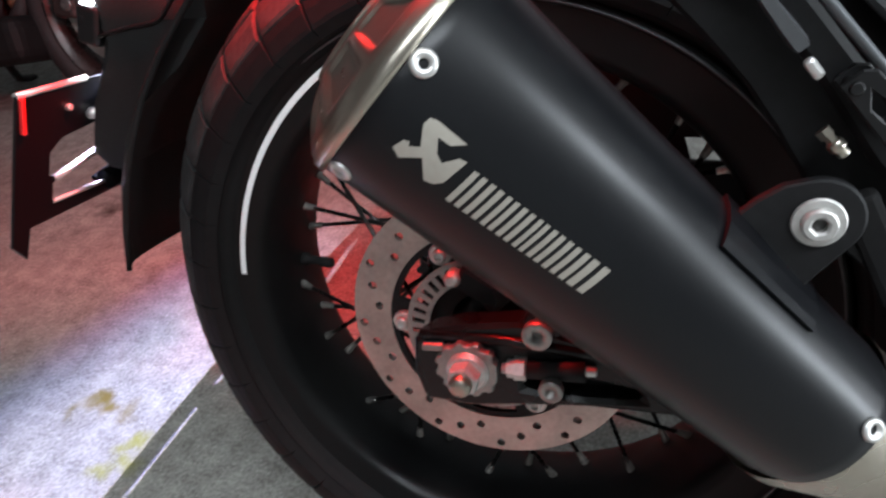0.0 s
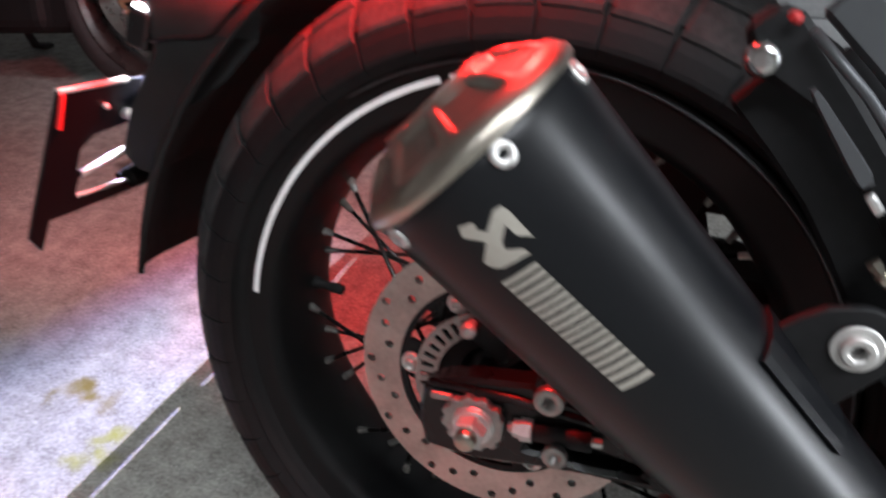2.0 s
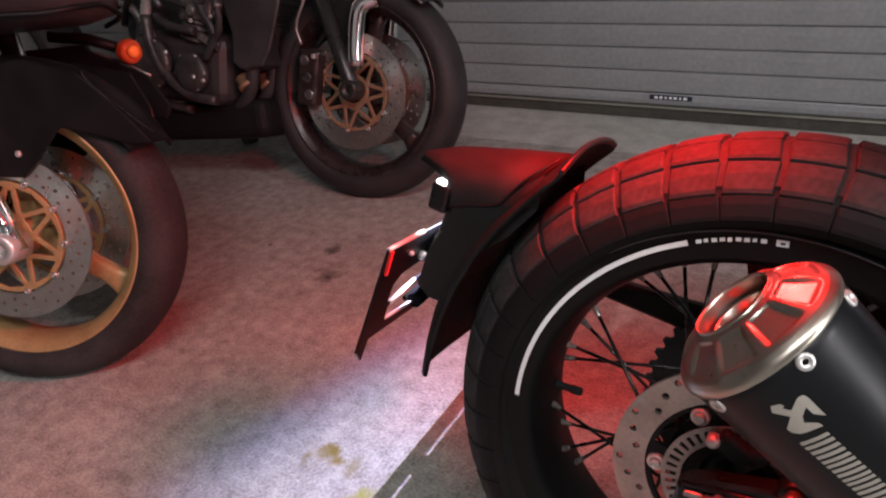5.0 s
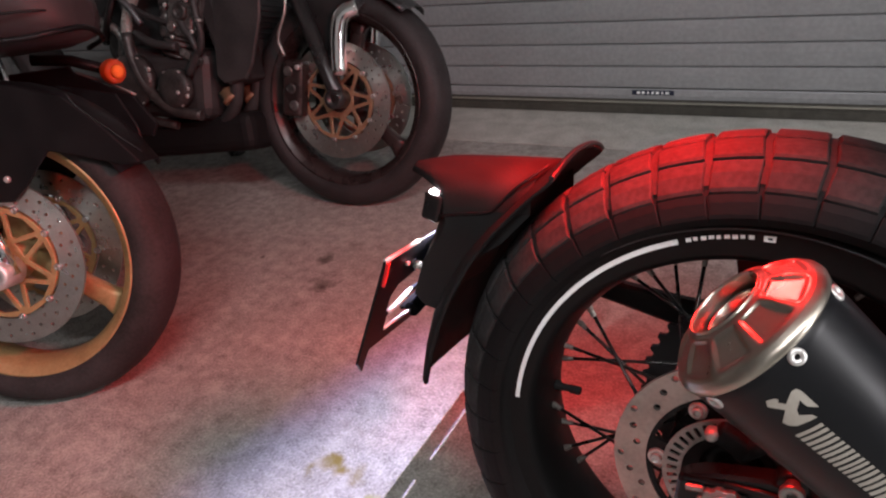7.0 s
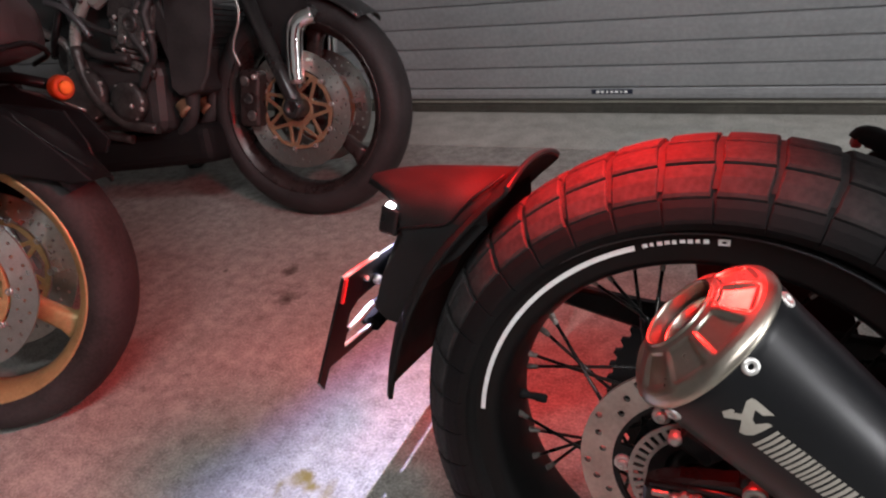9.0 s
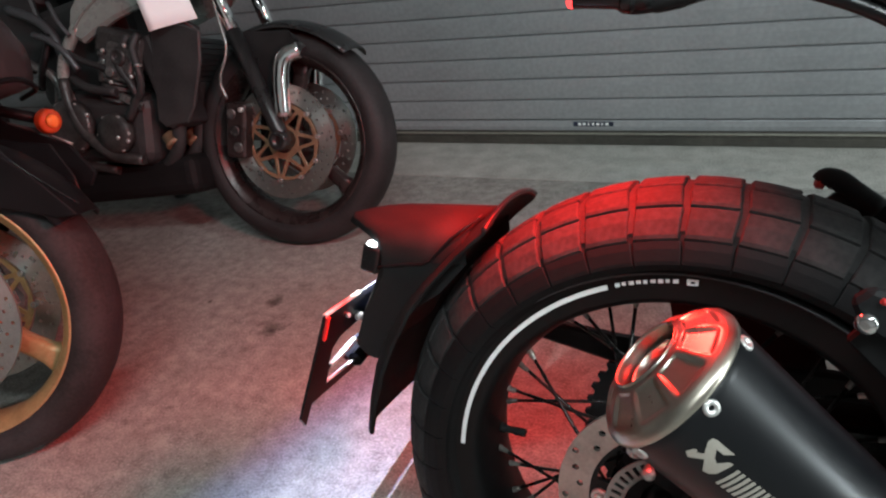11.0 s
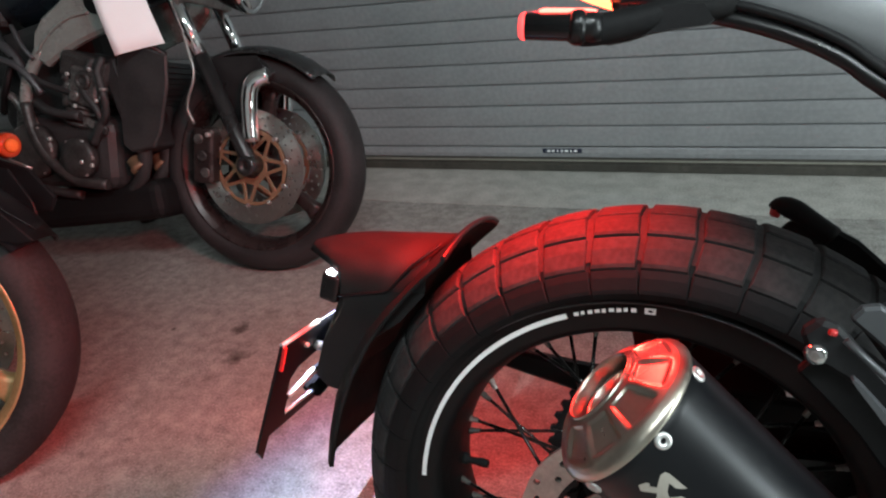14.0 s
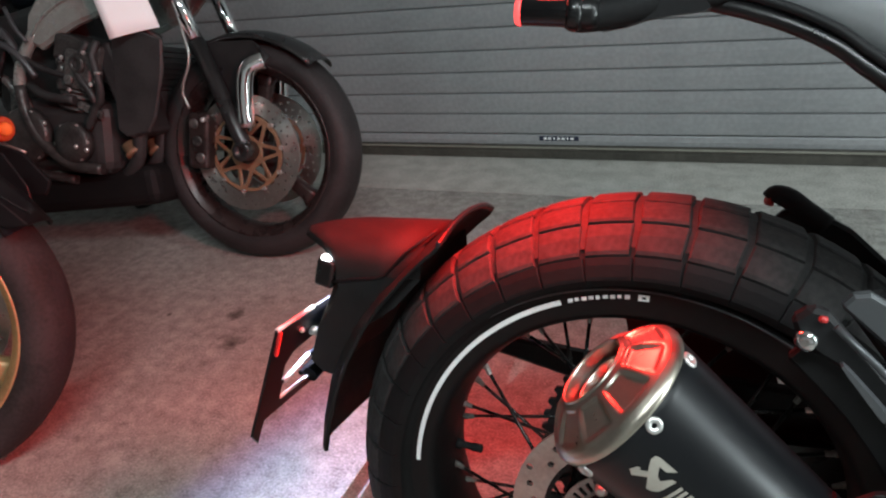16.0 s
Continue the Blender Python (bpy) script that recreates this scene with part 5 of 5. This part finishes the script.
    part("cover_boss", spin((-0.392, -0.190, 0.545), (0, -1, 0), [(0, 0.024), (0.008, 0.024), (0.011, 0.020), (0.011, 0.012), (0.007, 0.011)], 24), ENGDARK, side_case)
    part("cover_plug", spin((-0.425, -0.190, 0.508), (0, -1, 0), [(0, 0.014), (0.008, 0.014), (0.010, 0.011)], 18), ENGINE, side_case)
    for q in ((-0.368, 0.572), (-0.440, 0.565), (-0.360, 0.492), (-0.430, 0.482)):
        part("cover_bolt", spin((q[0], -0.190, q[1]), (0, -1, 0), [(0, 0.0055), (0.005, 0.0055), (0.0065, 0.004)], 8), BRIGHT, side_case)
    for k in range(5):
        part("cover_fin", box((-0.452 + 0.003 * k, -0.170, 0.470 + 0.019 * k), (0.030, 0.024, 0.006), Matrix.Rotation(radians(16), 4, "Y"), 0.0015), ENGINE, side_case)
    part("water_pipe", tube(curve([(-0.335, -0.175, 0.60), (-0.345, -0.19, 0.56), (-0.335, -0.19, 0.50), (-0.345, -0.185, 0.45), (-0.38, -0.18, 0.425)], 5), 0.010, 12), DUSTBLACK, b, "black water hose")
    part("clip", spin((-0.335, -0.19, 0.515), (0, 0, 1), [(0, 0.0118), (0.008, 0.0118)], 14), CASTGREY, b)
    part("fuel_tank", loft([[V(x, hw * math.cos(t), w + h * math.sin(t)) for t in [2 * math.pi * k / 24 for k in range(24)]] for x, w, hw, h in ((-0.78, 0.77, 0.08, 0.06), (-0.66, 0.80, 0.14, 0.10), (-0.42, 0.86, 0.17, 0.13), (-0.25, 0.86, 0.12, 0.10))]), surface("dark_blue_paint", (0.012, 0.02, 0.03), 0.25, 0.2), b, "dark fuel tank")
    part("seat", box((-1.0, 0, 0.76), (0.55, 0.24, 0.09), None, 0.035, 3), SEAT, b, "dark seat")
    part("side_cover", plate([[(-0.95, 0.72), (-0.72, 0.74), (-0.68, 0.60), (-0.76, 0.52), (-0.92, 0.60)]], side(-0.12), 0.02, 0.006), DUSTBLACK, b)
    lampcase = part("headlight", spin((0.0, 0, 0.770), (1, 0, -0.12), [(-0.10, 0.02), (-0.075, 0.045), (-0.03, 0.062), (0.0, 0.068)], 32), DUSTGLOSS, b, "round black headlight with a chrome rim")
    part("headlight_rim", spin((0.0, 0, 0.770), (1, 0, -0.12), [(-0.004, 0.066), (-0.003, 0.072), (0.006, 0.0735), (0.014, 0.071), (0.017, 0.064), (0.013, 0.060)], 36), CHROME, lampcase, "chrome headlight rim")
    part("headlight_lens", spin((0.0, 0, 0.770), (1, 0, -0.12), [(0.008, 0.063), (0.018, 0.055), (0.024, 0.035), (0.026, 0.005)], 28), CHROME, lampcase)
    part("yoke", box((-0.155, 0, 0.755), (0.07, 0.25, 0.03), Matrix.Rotation(radians(22), 4, "Y"), 0.008), CASTGREY, b)
    part("handlebar", tube(curve([(-0.30, -0.36, 0.96), (-0.22, -0.2, 0.92), (-0.2, 0, 0.88), (-0.22, 0.2, 0.92), (-0.30, 0.36, 0.96)], 5), 0.012, 10), DUSTBLACK, b)
    rw = V(-1.42, 0, 0.312)
    part("rear_tyre", lathe([(-0.07, 0.235), (-0.088, 0.262), (-0.075, 0.292), (0, 0.312), (0.075, 0.292), (0.088, 0.262), (0.07, 0.235)], 60, centre=rw), OLDRUBBER, b)
    part("rear_rim", lathe([(-0.07, 0.236), (-0.06, 0.215), (0, 0.2), (0.06, 0.215), (0.07, 0.236)], 60, centre=rw), BROWNRIM, b)
    part("swingarm", box((-1.06, 0, 0.33), (0.72, 0.26, 0.07), None, 0.02), ALLOY, b)
    part("side_stand", tube([(-0.62, 0.14, 0.24), (-0.66, 0.27, 0.10), (-0.67, 0.34, 0.095)], 0.012, 10), DUSTBLACK, b)
    part("peg", tube([(-0.76, -0.16, 0.36), (-0.76, -0.25, 0.37)], 0.013, 10), DUSTBLACK, b)
    # paper tag tied to the bars
    rows = []
    for k in range(9):
        f = k / 8
        l, r = V(-0.338, -0.200, 0.90).lerp(V(-0.263, -0.222, 0.597), f), V(-0.245, -0.130, 0.89).lerp(V(-0.173, -0.142, 0.627), f)
        bend = 0.014 * math.sin(math.pi * f * 1.2)
        rows.append([l.lerp(r, j / 6) + V(0, -bend - 0.006 * math.sin(math.pi * j / 6), 0) for j in range(7)] + [l.lerp(r, j / 6) + V(0, -bend - 0.006 * math.sin(math.pi * j / 6) + 0.0006, 0) for j in range(6, -1, -1)])
    part("paper_tag", loft(rows), PAPER, b, "blank white paper tag hung from the bars")
    return b


DUSTRUBBER = surface("dusty_rubber", (0.015, 0.0138, 0.0138), 0.75, 0, (0.036, 0.033, 0.033), 14, 150, 0.9, 0.5, 0.1, 0.0008, spec=0.25)


DEEPBLACK = surface("deep_black_plastic", (0.0042, 0.0045, 0.005), 0.42, 0, (0.008, 0.008, 0.0085), 16, 220, 0.6, 0.2, 0.1, 0.0005, spec=0.16)


def gold_wheel_bike():
    b = thing("motorcycle", pose(-1.248, 0.034, 0, -math.degrees(0.297), 0, math.degrees(0.482)), "dark faired motorcycle with a gold front wheel, parked on its stand", "motorcycle")
    front_wheel(b, GOLD, GOLD, DUSTRUBBER, "gold three-spoke cast front wheel", 205)
    for sg in (-1, 1):
        v = 0.102 * sg
        fork = part("fork_leg", tube([(0.030, v, 0.275), (0.016, v, 0.33), (-0.01, v, 0.41), (-0.02, v, 0.44)], 0.0235, 18), CHROME, b, "polished lower fork leg")
        part("fork_tube", tube([(0.0, v, 0.42), (-0.015, v, 0.50), (-0.060, v, 0.80)], 0.021, 16), CHROME, fork, "chrome fork tube")
        part("axle_clamp", spin((0.022, v + 0.024 * 1, 0.285), (0, -1, 0), [(0, 0.028), (0.05, 0.028), (0.054, 0.024), (0.054, 0.014), (0.045, 0.012)], 22), BRIGHT, fork)
        part("brake_caliper", box((-0.115, 0.084 * sg, 0.315), (0.065, 0.05, 0.15), Matrix.Rotation(radians(6), 4, "Y"), 0.012, 3), DEEPBLACK, b)
    guard = part("front_mudguard", arc_guard(0.326, 130, 27, 0.078, 0.03), DEEPBLACK, b, "matt black front mudguard")
    sidep = [(0.335, 0.446), (0.30, 0.445), (0.225, 0.468), (0.145, 0.485), (0.115, 0.455), (0.098, 0.436), (0.06, 0.405), (0.0, 0.41), (-0.05, 0.45), (-0.10, 0.56), (0.0, 0.60), (0.10, 0.605), (0.21, 0.575), (0.28, 0.51)]
    part("guard_side", plate([[(u * 0.91 if u > 0.2 else u, w) for u, w in sidep]], side(-0.072), 0.006, 0.002), DEEPBLACK, guard)
    part("guard_side", plate([[(min(u, 0.235 + 0.1 * (u - 0.235)) if u > 0.235 else u, w) for u, w in sidep]], side(0.078), 0.006, 0.002), DEEPBLACK, guard)
    part("guard_crease", tube(curve([(0.186, -0.050, 0.580), (0.196, -0.052, 0.561), (0.218, -0.050, 0.536), (0.252, -0.042, 0.500), (0.288, -0.030, 0.462)], 4), 0.0012, 8), GLOSS, guard)
    part("guard_bolt", spin((0.062, -0.079, 0.446), (0, -1, 0), [(0, 0.006), (0.004, 0.006), (0.006, 0.004)], 12), BRIGHT, guard)
    # fairing nose and belly
    rings = []
    for x, w0, hw, h in ((0.225, 0.690, 0.03, 0.05), (0.215, 0.672, 0.07, 0.10), (0.16, 0.662, 0.11, 0.2), (0.05, 0.662, 0.15, 0.30), (-0.20, 0.665, 0.21, 0.32), (-0.45, 0.66, 0.2, 0.32)):
        rings.append([V(x, hw * math.copysign(abs(math.cos(t)) ** 0.8, math.cos(t)), w0 + h / 2 + h / 2 * math.copysign(abs(math.sin(t)) ** 0.7, math.sin(t))) for t in [2 * math.pi * k / 32 for k in range(32)]])
    fairing = part("nose_fairing", loft(rings), surface("dark_paint", (0.022, 0.020, 0.021), 0.5, 0.0, (0.035, 0.033, 0.033), spec=0.25), b, "dark glossy nose fairing")
    part("fairing_lip", tube(curve([(0.05, -0.150, 0.672), (0.16, -0.109, 0.669), (0.212, -0.07, 0.679), (0.224, 0.0, 0.690), (0.212, 0.07, 0.679), (0.16, 0.109, 0.669)], 6), 0.005, 8), DEEPBLACK, fairing)
    for k in range(3):
        part("fairing_vent", tube(curve([(0.222 - 0.02 * k, -0.03, 0.715 + 0.02 * k), (0.19 - 0.02 * k, -0.095, 0.712 + 0.02 * k), (0.12 - 0.02 * k, -0.132, 0.708 + 0.02 * k)], 5), 0.0022, 6), RIM, fairing)
    part("inner_fairing", box((-0.13, 0, 0.58), (0.06, 0.36, 0.34), Matrix.Rotation(radians(-12), 4, "Y"), 0.02, 2), DEEPBLACK, b, "black inner fairing and radiator")
    ind = part("turn_signal", merge(spin((0.150, 0.195, 0.628), (0.85, -0.5, -0.15), [(-0.014, 0.012), (-0.010, 0.023), (0.0, 0.026), (0.006, 0.0235), (0.012, 0.025), (0.016, 0.021), (0.018, 0.012), (0.018, 0.002)], 20)), AMBER, b, "amber turn signal lens")
    part("lens_centre", spin((0.150 + 0.0145, 0.195 - 0.0085, 0.628 - 0.0026), (0.85, -0.5, -0.15), [(0, 0.0145), (0.006, 0.013), (0.009, 0.008), (0.010, 0.002)], 18), surface("amber_centre", (0.95, 0.26, 0.05), 0.2, 0, (0.8, 0.18, 0.04), 60, 200), ind, "paler amber lens centre")
    part("signal_stalk", tube([(0.142, 0.20, 0.632), (0.07, 0.19, 0.66), (0.0, 0.17, 0.67)], 0.012, 10), DEEPBLACK, ind)
    part("belly_edge", tube(curve([(0.065, 0.20, 0.637), (0.13, 0.20, 0.608), (0.188, 0.198, 0.575)], 4), 0.003, 8), CASTGREY, b)
    part("belly_panel", plate([[(0.06, 0.65), (0.071, 0.634), (0.185, 0.575), (0.225, 0.511), (0.21, 0.485), (0.08, 0.50), (-0.1, 0.52), (-0.1, 0.65)]], side(0.20), 0.012, 0.003), DEEPBLACK, b)
    part("side_fairing", plate([[(-0.2, 0.65), (-0.30, 0.35), (-0.45, 0.18), (-0.85, 0.16), (-0.9, 0.35), (-0.7, 0.62)]], side(-0.2), 0.02, 0.006), GLOSS, b)
    part("engine", box((-0.55, 0, 0.36), (0.45, 0.36, 0.36), None, 0.05, 3), ENGINE, b)
    part("fuel_tank", loft([[V(x, hw * math.cos(t), w + h * math.sin(t)) for t in [2 * math.pi * k / 24 for k in range(24)]] for x, w, hw, h in ((-0.80, 0.75, 0.09, 0.08), (-0.62, 0.80, 0.16, 0.14), (-0.4, 0.84, 0.15, 0.13), (-0.26, 0.84, 0.09, 0.08))]), GLOSS, b)
    part("seat", box((-1.05, 0, 0.78), (0.55, 0.24, 0.1), Matrix.Rotation(0.1, 4, "Y"), 0.04, 3), SEAT, b)
    rw = V(-1.40, 0, 0.312)
    part("rear_tyre", lathe([(-0.07, 0.235), (-0.088, 0.262), (-0.075, 0.292), (0, 0.312), (0.075, 0.292), (0.088, 0.262), (0.07, 0.235)], 60, centre=rw), OLDRUBBER, b)
    part("rear_rim", lathe([(-0.07, 0.236), (-0.06, 0.215), (0, 0.2), (0.06, 0.215), (0.07, 0.236)], 60, centre=rw), GOLD, b)
    part("swingarm", box((-1.05, 0, 0.32), (0.72, 0.26, 0.07), None, 0.02), ALLOY, b)
    part("side_stand", tube([(-0.6, 0.15, 0.24), (-0.64, 0.28, 0.10), (-0.65, 0.36, 0.107)], 0.012, 10), DEEPBLACK, b)
    return b


naked_bike()
gold_wheel_bike()


# ---- small things ----
fixture = thing("ceiling_lamp", pose(0.6, -1.20, 2.66), "white ceiling fixture with a lit fluorescent tube", "lamp")
part("housing", box((0, 0, 0), (1.8, 0.14, 0.08), None, 0.01), PLASTER, fixture)
part("lamp_tube", spin((-0.85, 0, -0.055), (1, 0, 0), [(0, 0.010), (0.01, 0.012), (1.69, 0.012), (1.7, 0.010)], 14), TUBE, fixture)
# unseen door with glowing panes, added and sized to fit the silencer's sheen
pane_door = thing("door_1", pose(3.17, -0.45, 0), "unseen tall side door with two lit panes, added for the silencer's sheen", "door")
tagged(pane_door, kind="structure")
part("door_leaf", plate([[(-0.40, 0.0), (0.40, 0.0), (0.40, 2.58), (-0.40, 2.58)], [(-0.31, 0.18), (-0.31, 1.18), (0.31, 1.18), (0.31, 0.18)], [(-0.31, 1.70), (-0.31, 2.50), (0.31, 2.50), (0.31, 1.70)]], lambda a, b, h: V(0.02 - h, a, b), 0.05, 0.004), RAIL, pane_door)
part("pane", box((0.0, 0, 2.10), (0.006, 0.62, 0.80), None, 0), glow("dim_pane", (0.88, 0.97, 1.0), 0.8), pane_door, "glowing pane added for the silencer's sheen")
part("pane", box((0.0, 0, 0.68), (0.006, 0.62, 1.00), None, 0), glow("lit_pane", (0.88, 0.97, 1.0), 1.5), pane_door, "glowing pane added for the silencer's sheen")
